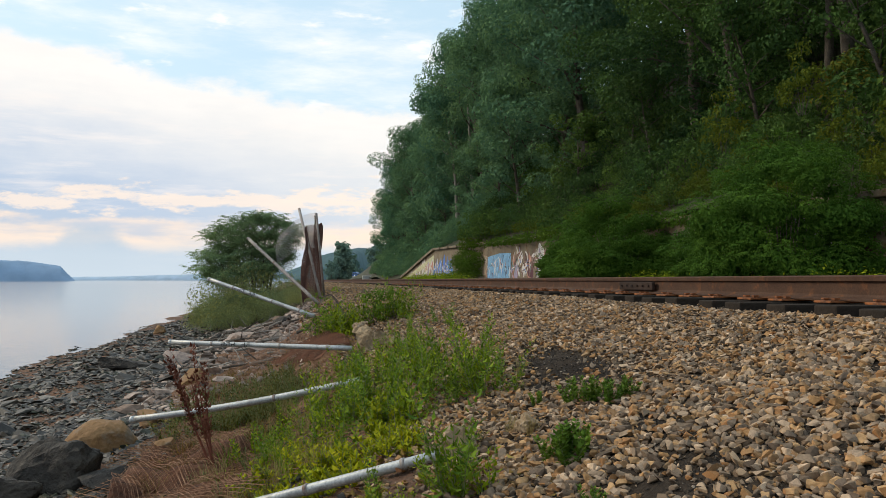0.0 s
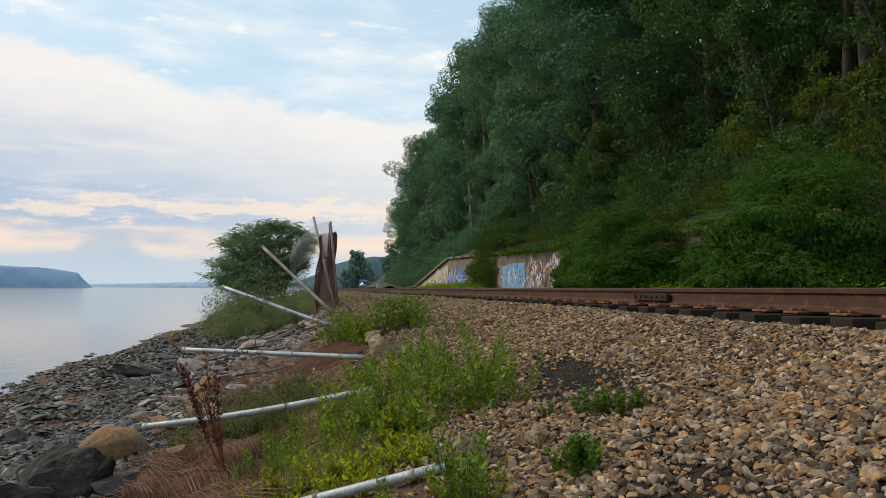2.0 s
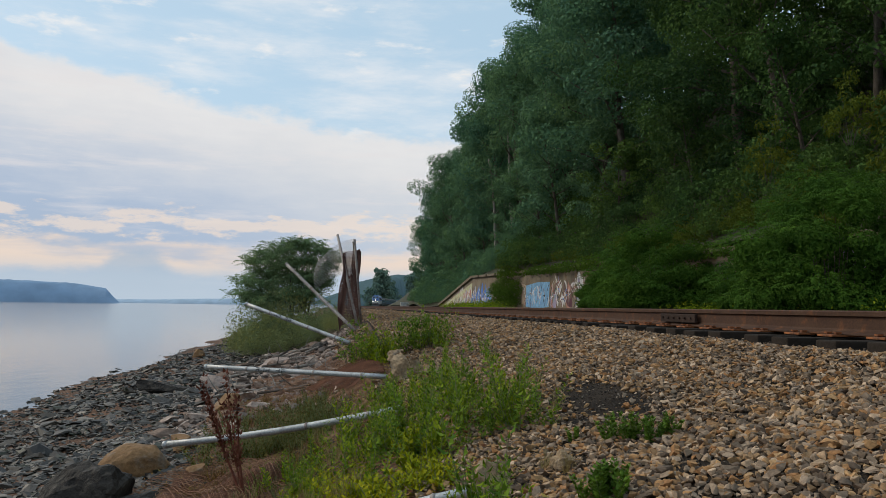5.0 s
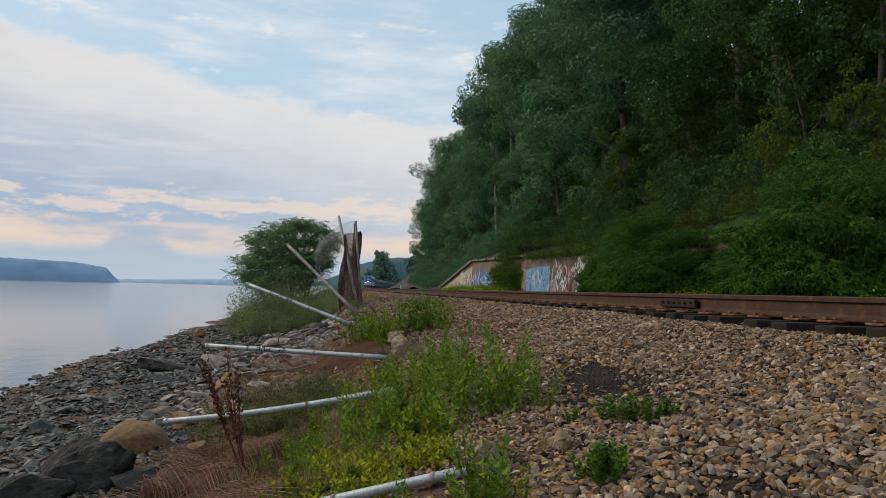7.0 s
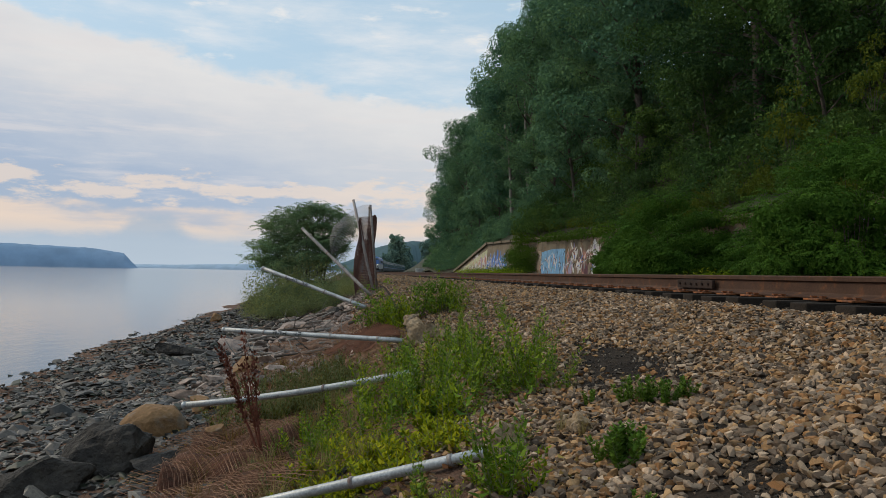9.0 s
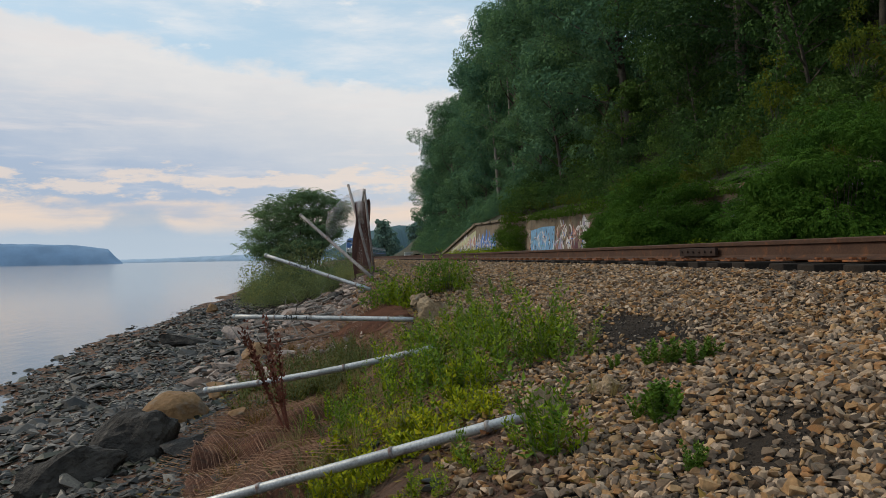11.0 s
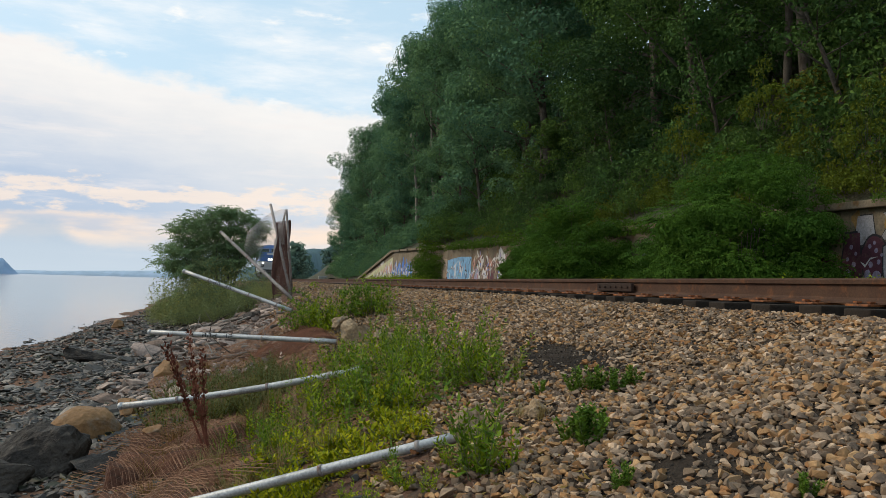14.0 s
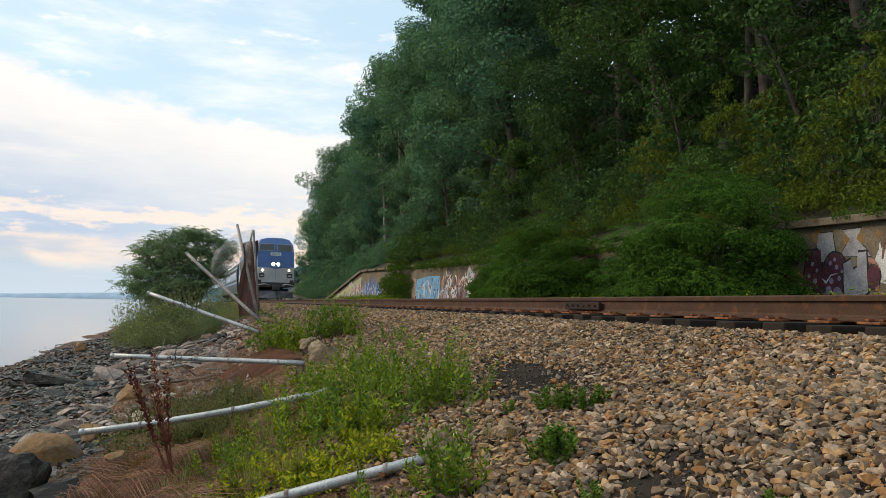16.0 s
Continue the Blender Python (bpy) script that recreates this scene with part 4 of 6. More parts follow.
def shrubs():
    rng = random.Random(5)
    lab = "large feathery green sumac bush before the wall"
    b1 = frond_bush(31, "sumac_bush", 2.9, 4.4, M_LEAF_SUMAC, 30, 46, lab, "sumac bushes at the wall")
    b2 = frond_bush(32, "sumac_bush", 3.1, 4.3, M_LEAF_SUMAC, 32, 46, lab, "sumac bushes at the wall")
    spread([b1, b2], [(11.2, 25.4, 1.0, 0), (11.4, 28.8, .82, 1), (11.0, 15.5, 1.02, 1), (11.6, 18.4, .80, 0), (11.8, 32.6, .62, 0)], land_z, rng)
    # thick growth over the wall's top and up the slope
    kinds = [clump_shrub(41, "hillside_shrub", 1.7, 2.6, M_LEAF_FOREST, label="dense green shrub growing above the wall"),
             clump_shrub(42, "hillside_shrub", 2.3, 2.8, M_LEAF_FOREST, label="bright green leafy shrub above the wall"),
             clump_shrub(43, "hillside_shrub", 1.3, 2.6, M_LEAF_VINE, per=230, label="yellow-green creeper spilling over the wall"),
             clump_shrub(44, "hillside_shrub", 2.6, 2.4, M_LEAF_DARK, label="dark green shrub under the trees"),
             # far shrub: haze put into its leaf colour
             clump_shrub(50, "hillside_shrub", 2.0, 2.6, M_LEAF_HAZE, label="green shrub with haze-tinted leaves on the far slope")]
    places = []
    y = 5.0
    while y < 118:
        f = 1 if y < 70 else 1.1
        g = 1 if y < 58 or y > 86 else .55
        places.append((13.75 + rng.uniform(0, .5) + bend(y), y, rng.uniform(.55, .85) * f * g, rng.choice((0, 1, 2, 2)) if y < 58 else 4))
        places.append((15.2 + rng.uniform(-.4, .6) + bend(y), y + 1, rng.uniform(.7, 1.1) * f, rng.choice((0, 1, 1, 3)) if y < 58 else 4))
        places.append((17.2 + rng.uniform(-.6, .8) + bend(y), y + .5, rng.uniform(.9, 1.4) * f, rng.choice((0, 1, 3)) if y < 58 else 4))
        if y < 60:
            places.append((20.0 + rng.uniform(-.8, 1) + bend(y), y, rng.uniform(1.0, 1.6), rng.choice((0, 3))))
        y += rng.uniform(1.7, 2.4) * f
    edge = clump_shrub(45, "wall_creeper", .75, 1.9, M_LEAF_BUSH, 12, 260, (.10, .20), "green creeper trailing over the wall's edge", "creepers on the wall", "creeper")
    spread([edge], [(12.95 + bend(yy), yy, rng.uniform(.7, 1.15) * (.42 if yy < 19.5 else 1)) for yy in [6.5 + i * 1.2 + rng.uniform(-.4, .4) for i in range(11)] + [20 + i * 1.75 + rng.uniform(-.4, .4) for i in range(16)] + [50.6, 52, 53.4, 42.5, 47.6]], lambda x, y: wall_top(y) - (.2 if y > 19.5 else -.08), rng)
    places += [(13.3 + bend(v), v, .95, 1) for v in (50.5, 52, 53.5)]
    # vine that hangs down before the wall between the painted stretches
    spread(kinds, places, hill_z, rng)
    vines = clump_shrub(47, "hanging_vine", 2.3, 3.0, M_LEAF_BUSH, label="thick green vine hanging over the wall", group="", cat="vine")
    spread([vines], [(12.6 + bend(51), 50.8, .6), (12.5 + bend(52), 52, .78), (12.6 + bend(53), 53.2, .62), (12.7, 36.0, .6)], land_z, rng)
    spread([copy_thing(vines, Matrix())], [(12.7 + bend(v), v, s) for v, s in ((50.6, .55), (52.2, .7), (53.6, .7), (55.2, .6))], lambda x, y: .75, rng)
    yell = clump_shrub(48, "turning_shrub", 2.0, 2.0, M_LEAF_YELLOW, per=260, label="yellowing shrub among the green trees", group="turning shrubs")
    for x, y, z, k in ((16.4, 24.0, 4.9, .8), (15.2, 29.5, 3.6, .7), (16.0, 122, 8.5, 1.6), (15.2, 33, 3.4, .6)):
        c = copy_thing(yell, pose(x, y, z - .6, 0, 0, y * 7))
        c.scale = (k, k, k)
    yell.matrix_basis = pose(16.8, 20.5, 5.4, 0, 0, 10)
    # climbers that hang lit at the wood's edge
    climb = clump_shrub(46, "climbing_vine", 2.6, 1.9, M_LEAF_VINE, 14, 330, (.12, .22), "yellow-green climbing vine hanging in the trees", "climbing vines", "vine")
    climb.matrix_basis = pose(14.5, 24.0, 4.3, 0, 0, 0)
    climb.scale = (.75, .75, .9)
    for x, y, z, k in ((14.5, 19.8, 4.9, .7), (14.4, 18.0, 3.3, .6), (14.6, 25.6, 3.0, .6), (14.2, 27.2, 2.6, .5), (14.3, 15.4, 3.2, .7), (14.3, 13.8, 4.4, .7), (14.4, 16.4, 2.5, .5), (14.6, 22.0, 3.2, .5)):
        c = copy_thing(climb, pose(x, y, z, 0, 0, y * 31))
        c.scale = (k, k, k * 1.15)
    spread([copy_thing(climb, Matrix())], [(14.1 + rng.uniform(-.3, .8), yy, rng.uniform(.5, .8)) for yy in (7.5, 9.0, 10.2, 11.4, 12.5, 13.6, 14.8, 20.5, 22.4, 30.5)], lambda x, y: hill_z(x, y) + .1, rng)
    # low green strip along the wall's foot
    low = clump_shrub(49, "verge_weeds", .5, 2.4, M_LEAF_WEED, 14, 260, (.06, .12), "low bright green weeds along the wall's foot", "weeds at the wall", "weeds")
    pl = [(11.2 + rng.uniform(-.5, .5) + bend(yy), yy, rng.uniform(.7, 1.1)) for yy in np.arange(7, 24, 2.2)] + [(10.9 + rng.uniform(-.8, .8) + bend(yy), yy, rng.uniform(.9, 1.25)) for yy in np.arange(47, 68, 1.8)]
    spread([low], pl, land_z, rng)


shrubs()


def snags():
    """Bare trunks that show pale among the leaves."""
    rng = random.Random(8)
    for x, y, z, h, lean, mat in ((16.3, 71, 10.4, 3.6, -.12, M_BARK_PALE), (17.6, 70, 12.0, 4.2, -.1, M_BARK_PALE), (18.5, 24, 8.0, 9, -.04, M_BARK), (15.9, 45, 5.5, 5.0, .3, M_BARK)):
        pts = limb_path(rng, (0, 0, -(z - hill_z(x + bend(y), y)) - .3), (lean, lean, 1), h + z - hill_z(x + bend(y), y), 8, 0, .06)
        lists = [tube(pts, [.17 * (1 - .55 * i / 8) for i in range(9)], 8)]
        for k in (4, 6, 7):
            a = rng.uniform(0, 6.28)
            lists.append(tube(limb_path(rng, pts[k], (math.cos(a), math.sin(a), .9), 1.3, 4, 0, .2), [.06, .05, .04, .025, .01], 5))
        V, F = join(lists)
        o = mesh_object("bare_trunk", V, F, mat, smooth=True)
        o.matrix_basis = pose(x + bend(y), y, z)
        tagged(o, "bare weathered tree trunk with broken limbs", "tree trunk", "bare trunks")


snags()


# ---- river bank: small tree, shrubs, drift wood ----
def bank_growth():
    rng = random.Random(9)
    nr = np.random.default_rng(51)
    t = new("riverside_tree")
    tagged(t, "small flat-topped tree of hazy green feathery leaves on the bank", "tree", "trees on the bank")
    pads = [(.05, 1.62, .34), (-.45, 1.86, .42), (-.95, 1.98, .46), (-1.45, 1.82, .46), (-1.95, 1.62, .40), (-2.3, 1.45, .30), (-.2, 1.32, .42), (-.8, 1.5, .55), (-1.4, 1.35, .60), (-1.95, 1.1, .52),
            (-2.45, .82, .42), (-.5, 1.0, .60), (-1.1, .95, .70), (-1.75, .70, .62), (-2.5, .42, .50), (-.3, .85, .40), (-.75, .5, .65), (-1.3, .4, .75), (-2.0, .2, .7)]
    lists, ends = [], []
    for x, z, r in pads:
        for _ in range(int(52 * r) + 5):
            a, q = rng.uniform(0, 6.283), r * math.sqrt(rng.random())
            ends.append((x + math.cos(a) * q, 24.0 + math.sin(a) * q * 1.5 + rng.uniform(-.5, .5), z + rng.uniform(-.13, .10)))
        pts = limb_path(rng, (-1.0 + rng.uniform(-.15, .15), 24.0, -1.5), ((x + 1.0) * .75, rng.uniform(-.4, .4), z + 1.5), math.hypot(x + 1.0, z + 1.5) * .97, 6, -.01, .07)
        lists.append(tube(pts, [.05, .042, .034, .026, .018, .011, .006], 6))
    V, F = join(lists)
    mesh_object("trunk", V, F, M_BARK, t, smooth=True)
    t.location.z = -.12
    mesh_link("crown", tufts("crown", nr, ends, 7, (.22, .42), 6, .13, .40), M_LEAF_RIVER, t)
    mesh_link("inner_crown", clump_leaves("inner_crown", nr, [(x, 24.0 + .3 * math.sin(9 * x), z - .07, r * .95) for x, z, r in pads], 2600, (.05, .09), .45, .1), M_LEAF_RIVER, t)
    kinds = [clump_shrub(52, "bank_shrub", 1.6, 2.5, M_LEAF_BANK, per=1150, leaf=(.04, .075), label="dull green scrub on the river bank", group="scrub on the bank"),
             clump_shrub(53, "bank_shrub", 1.2, 2.3, M_LEAF_BANK, per=1150, leaf=(.04, .075), label="grey-green scrub on the river bank", group="scrub on the bank")]
    spread(kinds, [(-.85, 23, 1.0, 0), (-1.3, 22.8, 1.1, 0), (-1.8, 23.6, .95, 1), (-1.0, 23.6, 1.2, 1), (-1.5, 23.8, 1.2, 1), (-.9, 21.4, .62, 1), (-1.7, 21.8, .55, 1), (-2.0, 27.5, .85, 0), (-.1, 25.0, .62, 0),
                   (-.05, 20.8, .62, 0), (-1.3, 22.6, .9, 1), (.15, 22.2, .45, 0), (-2.2, 24.2, .6, 0), (.3, 19.4, .4, 1)], land_z, rng)
    # near bushes at the fence line
    nb = clump_shrub(54, "fence_bush", 1.15, .85, M_LEAF_FRESH, 14, 1000, (.05, .09), "leafy green bush by the fallen fence", "bushes by the fence", "bush")
    nb2 = clump_shrub(55, "fence_bush", 1.3, .8, M_LEAF_DEEP, 14, 1000, (.05, .09), "leafy green bush by the fallen fence", "bushes by the fence", "bush")
    spread([nb, nb2], [(.46, 11.2, .62, 0), (.74, 11.0, .55, 0), (1.22, 11.0, .55, 1), (1.5, 10.9, .62, 1)], land_z, rng)
    # drift wood
    for i in range(60):
        x, y = rng.uniform(-1.9, .4), rng.uniform(11.5, 20.5)
        a = rng.uniform(-.6, .9)
        ln = rng.uniform(.5, 1.8)
        pts = limb_path(rng, (x, y, land_z(x, y) + rng.uniform(.04, .14)), (math.cos(a), math.sin(a), rng.uniform(-.05, .22)), ln, 5, .01, .16)
        lists = [tube(pts, [rng.uniform(.015, .035) * (1 - .6 * k / 5) for k in range(6)], 5)]
        if i % 2:
            lists.append(tube(limb_path(rng, pts[2], (rng.uniform(-1, 1), rng.uniform(-1, 1), .6), .4, 3, 0, .2), [.014, .011, .008, .004], 4))
        V, F = join(lists)
        tagged(mesh_object("driftwood", V, F, M_BARK_PALE if i % 3 else M_BARK, smooth=True), "bare grey driftwood branch on the rocks", "driftwood", "driftwood on the bank")


bank_growth()


# ---- stones ----
KINDS = hull_stones(26, 3, .50, 12)
SLABS = hull_stones(24, 7, .27, 10)
CHIPS = hull_stones(26, 5, .46, 8)


def rock_thing(name, seed, size, at, turn, mat, label, sub=3, rough=.22, cut=(.42, .78), group=""):
    """A boulder: a sphere cut by random planes and roughened."""
    rng = random.Random(seed)
    bm = bmesh.new()
    bmesh.ops.create_icosphere(bm, subdivisions=sub, radius=1)
    planes = [(Vector((rng.gauss(0, 1), rng.gauss(0, 1), rng.gauss(0, 1))).normalized(), rng.uniform(*cut)) for _ in range(14)]
    for v in bm.verts:
        for nrm, d in planes:
            e = v.co.dot(nrm) - d
            if e > 0:
                v.co -= nrm * e * .97
        v.co *= 1 + rough * .35 * noise.noise(v.co * 2.1 + Vector((seed, 0, 0))) + rough * .12 * noise.noise(v.co * 7 + Vector((seed, 3, 0)))
        v.co = Vector((v.co.x * size[0], v.co.y * size[1], v.co.z * size[2]))
    ob = part(name, bm, mat, smooth=False)
    ob.matrix_basis = pose(*at, *turn)
    return tagged(ob, label, "rock", group)


def boulders():
    rng = random.Random(12)

    def rest(x, y, up):
        return (x, y, land_z(x, y) + up)
    rock_thing("boulder", 1, (.34, .28, .25), rest(-1.68, 7.3, .06), (8, -12, 20), M_BOULDER, "rounded tan boulder on the stony bank", 4, .2, (.7, .95))
    rock_thing("boulder", 2, (.46, .32, .32), rest(-1.74, 6.25, .06), (8, -24, 12), M_DARKROCK, "angular dark grey boulder on the shore", 4, .45, (.5, .8), group="dark boulders")
    rock_thing("boulder", 3, (.52, .34, .25), rest(-2.18, 5.80, .05), (-8, -8, 15), M_DARKROCK, "angular dark grey boulder on the shore", 4, .45, (.5, .8), group="dark boulders")
    rock_thing("boulder", 4, (.36, .22, .13), rest(-1.30, 5.95, .03), (12, 12, 40), M_DARKROCK, "angular dark grey boulder on the shore", 3, .3, group="dark boulders")
    rock_thing("boulder", 5, (.17, .16, .16), rest(-1.42, 8.35, .08), (0, 0, 30), M_BOULDER, "small round tan rock on the bank", 3, .1, group="tan rocks")
    rock_thing("boulder", 6, (.15, .12, .10), rest(-1.0, 6.75, .06), (0, 10, 0), M_BOULDER, "small round tan rock on the bank", 3, .1, group="tan rocks")
    rock_thing("boulder", 7, (.34, .28, .2), rest(-1.3, 11.2, .08), (0, 10, 60), M_BOULDER, "brown rock beside the fallen post", 3, .2, group="tan rocks")
    rock_thing("boulder", 8, (1.1, .30, .20), rest(-2.75, 15.0, .05), (4, 8, 18), M_DARKROCK, "long black slab of rock by the water", 3, .35, group="dark boulders")
    rock_thing("boulder", 9, (.62, .36, .16), rest(-1.0, 16.5, .08), (10, -6, 25), M_RUBBLE, "broken grey slab on the bank", 3, .35, group="bank slabs")
    rock_thing("boulder", 10, (.45, .3, .16), rest(-1.9, 14.6, .06), (6, 14, -15), M_RUBBLE, "broken grey slab on the bank", 3, .35, group="bank slabs")
    rock_thing("boulder", 13, (.32, .25, .22), rest(-4.4, 27.5, .1), (0, 0, 15), M_BOULDER, "tan rock by the shrubs at the water", 3, .2, group="tan rocks")
    for i in range(120):
        x, y = rng.uniform(-2.2, .35), rng.uniform(8.4, 21)
        s = rng.uniform(.08, .24)
        m = rng.choice((M_DARKROCK, M_RUBBLE, M_RUBBLE, M_RUBBLE, M_RUBBLE, M_RUBBLE))
        rock_thing("bank_rock", 60 + i, (s * 1.3, s, s * .6), rest(x, y, s * .2), (rng.uniform(-15, 15), rng.uniform(-15, 15), rng.uniform(0, 180)), m,
                   "weathered rock in the bank's rubble", 2, .3, (.32, .62), group="rubble on the bank")


boulders()


# ---- fence ----
def fence_post(name, base, tip, r, mat, label, group, marks=0, bend_mid=0.0):
    """A steel pipe post: barrel, seams of old clamps, domed tip; painted marks where it has them."""
    b, t = Vector(base), Vector(tip)
    d = (t - b)
    pts = [d * (i / 8) + Vector((0, 0, -bend_mid * math.sin(math.pi * i / 8))) for i in range(9)]
    root = new(name)
    root.location = b
    tagged(root, label, "fence post", group)
    V, F = tube(pts, r, 14)
    pipe = mesh_object("pipe", V, F, mat, root, smooth=True)
    u = d.normalized()
    V, F = tube([d - u * .03, d + u * .006, d + u * .02], [r * 1.14, r * 1.14, r * .6], 14)
    mesh_object("cap", V, F, mat, pipe, smooth=True)
    for k in (.22, .47, .80):
        p = pts[int(k * 8)]
        V, F = tube([p - u * .012, p + u * .012], r * 1.16, 12)
        mesh_object("clamp", V, F, M_PIPE_OLD, pipe, smooth=True)
    if marks:
        side = u.cross(Vector((0, 0, 1))).normalized()
        toward = (Vector((0, -.8, 0)) - (b + d * .6))
        toward = (toward - u * toward.dot(u)).normalized()
        up = u.cross(toward)
        rng = random.Random(marks)
        for i in range(6):
            if i == 2:
                continue
            c = pts[4] + u * (.10 + i * .072) + toward * (r + .0015)
            for k, (a, e) in enumerate((((-.02, -.022), (-.02, .022)), ((-.02, .022), (.02, .022)), ((.02, .0), (.02, -.022)), ((-.02, 0), (.02, 0)))):
                if rng.random() < .25:
                    continue
                p, q = c + u * a[0] + up * a[1], c + u * e[0] + up * e[1]
                V, F = tube([p, q], .0055, 4)
                mesh_object("paint_mark", V, F, M_BLACK, pipe)
    return root


def footing(seed, at, size):
    rock_thing("concrete_footing", seed, size, at, (random.Random(seed).uniform(-20, 20), 10, seed * 40), M_FOOTING, "rough broken concrete footing of a fallen post", 4, .8, (.45, .85), group="post footings")


def chain_link(name, width, height, cell, place, mat, parent, r=.0021, label=""):
    """Chain-link fabric of zigzag wires; place(u, v) lays it out in the world (u along, v up)."""
    rows, wires = int(height / cell), int(width / cell) - 1
    P = np.zeros((wires, rows + 1, 3))
    for i in range(wires):
        for j in range(rows + 1):
            u = (i + (1.03 if (i + j) % 2 else -.03)) * cell
            P[i, j] = place(min(width, max(0, u)), j * cell)
    # three-sided tubes along each zigzag
    T = np.gradient(P, axis=1)
    T /= np.maximum(1e-6, np.linalg.norm(T, axis=2, keepdims=True))
    ref = np.array([.31, .52, .79])
    A = np.cross(T, ref)
    A /= np.maximum(1e-6, np.linalg.norm(A, axis=2, keepdims=True))
    B = np.cross(T, A)
    R = np.stack([P + r * (A * math.cos(q) + B * math.sin(q)) for q in (0, 2.094, 4.189)], 2)
    n = P.shape[1]
    V = R.reshape(-1, 3)
    i, j, k = np.meshgrid(np.arange(wires), np.arange(n - 1), np.arange(3), indexing="ij")
    a = (i * n + j) * 3
    F = np.stack([a + k, a + (k + 1) % 3, a + 3 + (k + 1) % 3, a + 3 + k], -1).reshape(-1, 4)
    return mesh_link(name, poly_mesh(name, V, F), mat, parent, label)


def fences():
    lab = "fallen grey galvanised fence post lying across the bank"
    g = "fallen fence posts"
    fence_post("fallen_post", (.97, 3.33, -.93), (-1.05, 4.22, -1.60), .029, M_PIPE, lab, g)
    fence_post("fallen_post", (.74, 5.90, -.86), (-1.30, 6.80, -1.29), .029, M_PIPE, lab, g, 0, .03)
    fence_post("fallen_post", (.77, 8.19, -.80), (-1.38, 9.49, -.80), .029, M_PIPE, "fallen grey fence post with black painted marks", g, 3)
    fence_post("fallen_post", (.40, 11.0, -.56), (-1.21, 12.2, -.02), .029, M_PIPE, "leaning grey fence post with black painted marks", g, 5)
    fence_post("fallen_post", (.52, 13.1, -.44), (-.76, 14.67, .75), .030, M_PIPE_OLD, "leaning weathered grey fence post", g)
    footing(1, (1.0, 3.40, -.92), (.13, .11, .12))
    footing(2, (1.38, 3.42, -.84), (.12, .09, .07))
    footing(3, (.92, 8.12, -.72), (.19, .15, .19))
    footing(4, (1.28, 7.9, -.72), (.18, .13, .11))
    footing(5, (.98, 9.9, -.68), (.15, .14, .13))
    footing(6, (1.08, 8.3, -.70), (.14, .12, .12))
    # standing run of fence
    f = new("chain_link_fence")
    tagged(f, "sagging rusty chain-link fence with leaning posts", "fence")

    def standing_post(name, b, t, r=.03):
        V, F = tube([b, tuple((p + q) / 2 for p, q in zip(b, t)), t], r, 10)
        p = mesh_object(name, V, F, M_PIPE_OLD, f, smooth=True)
        return p
    standing_post("post", (.70, 16.3, -.62), (.19, 17.2, 1.56))
    tops = []
    for i in range(7):
        y = 18.8 + i * 2.43
        b = bend(y)
        standing_post("post", (.82 + b, y, -.6), (.60 + .06 * i + b, y, 1.60))
    V, F = tube([(.55, 18.0, 1.46)] + [(.58 + .06 * i + bend(18.8 + i * 2.43), 18.8 + i * 2.43, 1.52) for i in range(7)], .02, 8)
    mesh_object("top_rail", V, F, M_PIPE_OLD, f, smooth=True)

    def run(u, v):
        y = 15.6 + u
        near = 1 - smooth(0, 5.0, u)
        sag = .52 * near + .05 * math.sin(v * 3 + u)
        drop = .35 * near * smooth(.8, 1.9, v)
        return (.78 - sag + .03 * math.sin(u * 2.4) + bend(y), y + .5 * near * v / 1.9, land_z(.8 + bend(y), y) - .05 + v - drop)
    chain_link("wire_mesh", 11.0, 1.9, .038, run, M_WIRE_DARK, f, .0042)
    # a torn length of cleaner mesh that curls away from the posts

    def curl(u, v):
        return (.56 - u * .68 - .05 * math.sin(v * 4), 17.8 + .5 * u * u + .25 * math.sin(u * 3), .70 + v * (.92 - .15 * u) + .10 * math.sin(u * 3.1) - .22 * u)
    chain_link("torn_mesh", 1.3, .92, .036, curl, M_WIRE_GREY, f, .0052, "torn grey chain-link mesh curling away")
    # fallen fabric over the bank
    g2 = new("fallen_chain_link")
    tagged(g2, "rusty fallen chain-link mesh draped over the bank", "fence")

    def fallen(u, v):
        y = 4.3 + u
        x = .72 - v * (1.0 + .08 * math.sin(u * 1.3)) - .1
        lift = .05 + .07 * max(0, noise.noise((x * 1.6, y * 1.2, 5))) + .05 * math.sin(u * 1.7 + v) * math.sin(v * 2.2)
        return (x, y + .25 * math.sin(v * 1.1), land_z(x, y) + max(.02, lift))
    chain_link("wire_mesh", 9.5, 1.95, .045, fallen, M_WIRE, g2, .0026)

    def heap(u, v, up=.0, shift=.0):
        """Ridged folds that run up the bank, one behind the other."""
        y = 3.95 + u + .25 * v
        x = -.10 - v * .62 + shift
        ridge = abs(noise.noise((u * 1.9 + v * .9, v * .8 - u * .5, 2))) ** .8 + .35 * max(0, math.sin(u * 3.1 + v * 2.6))
        edge = smooth(0, .35, v) * smooth(0, .3, 2.7 - u)
        return (x + .05 * noise.noise((u * 3, v * 3, 8)), y, land_z(x, y) + .03 + up + edge * (.20 * ridge + .05 * noise.noise((u * 2, v * 2, 1))))
    nu, nv = 58, 40
    pts = [heap(2.9 * a / nu, 1.75 * b / nv, -.05 if 0 < a < nu and 0 < b < nv else -.16) for a in range(nu + 1) for b in range(nv + 1)]
    mound = mesh_object("ground_mound", pts, [(a * (nv + 1) + b, (a + 1) * (nv + 1) + b, (a + 1) * (nv + 1) + b + 1, a * (nv + 1) + b + 1) for a in range(nu) for b in range(nv)], M_MOUND, smooth=True)
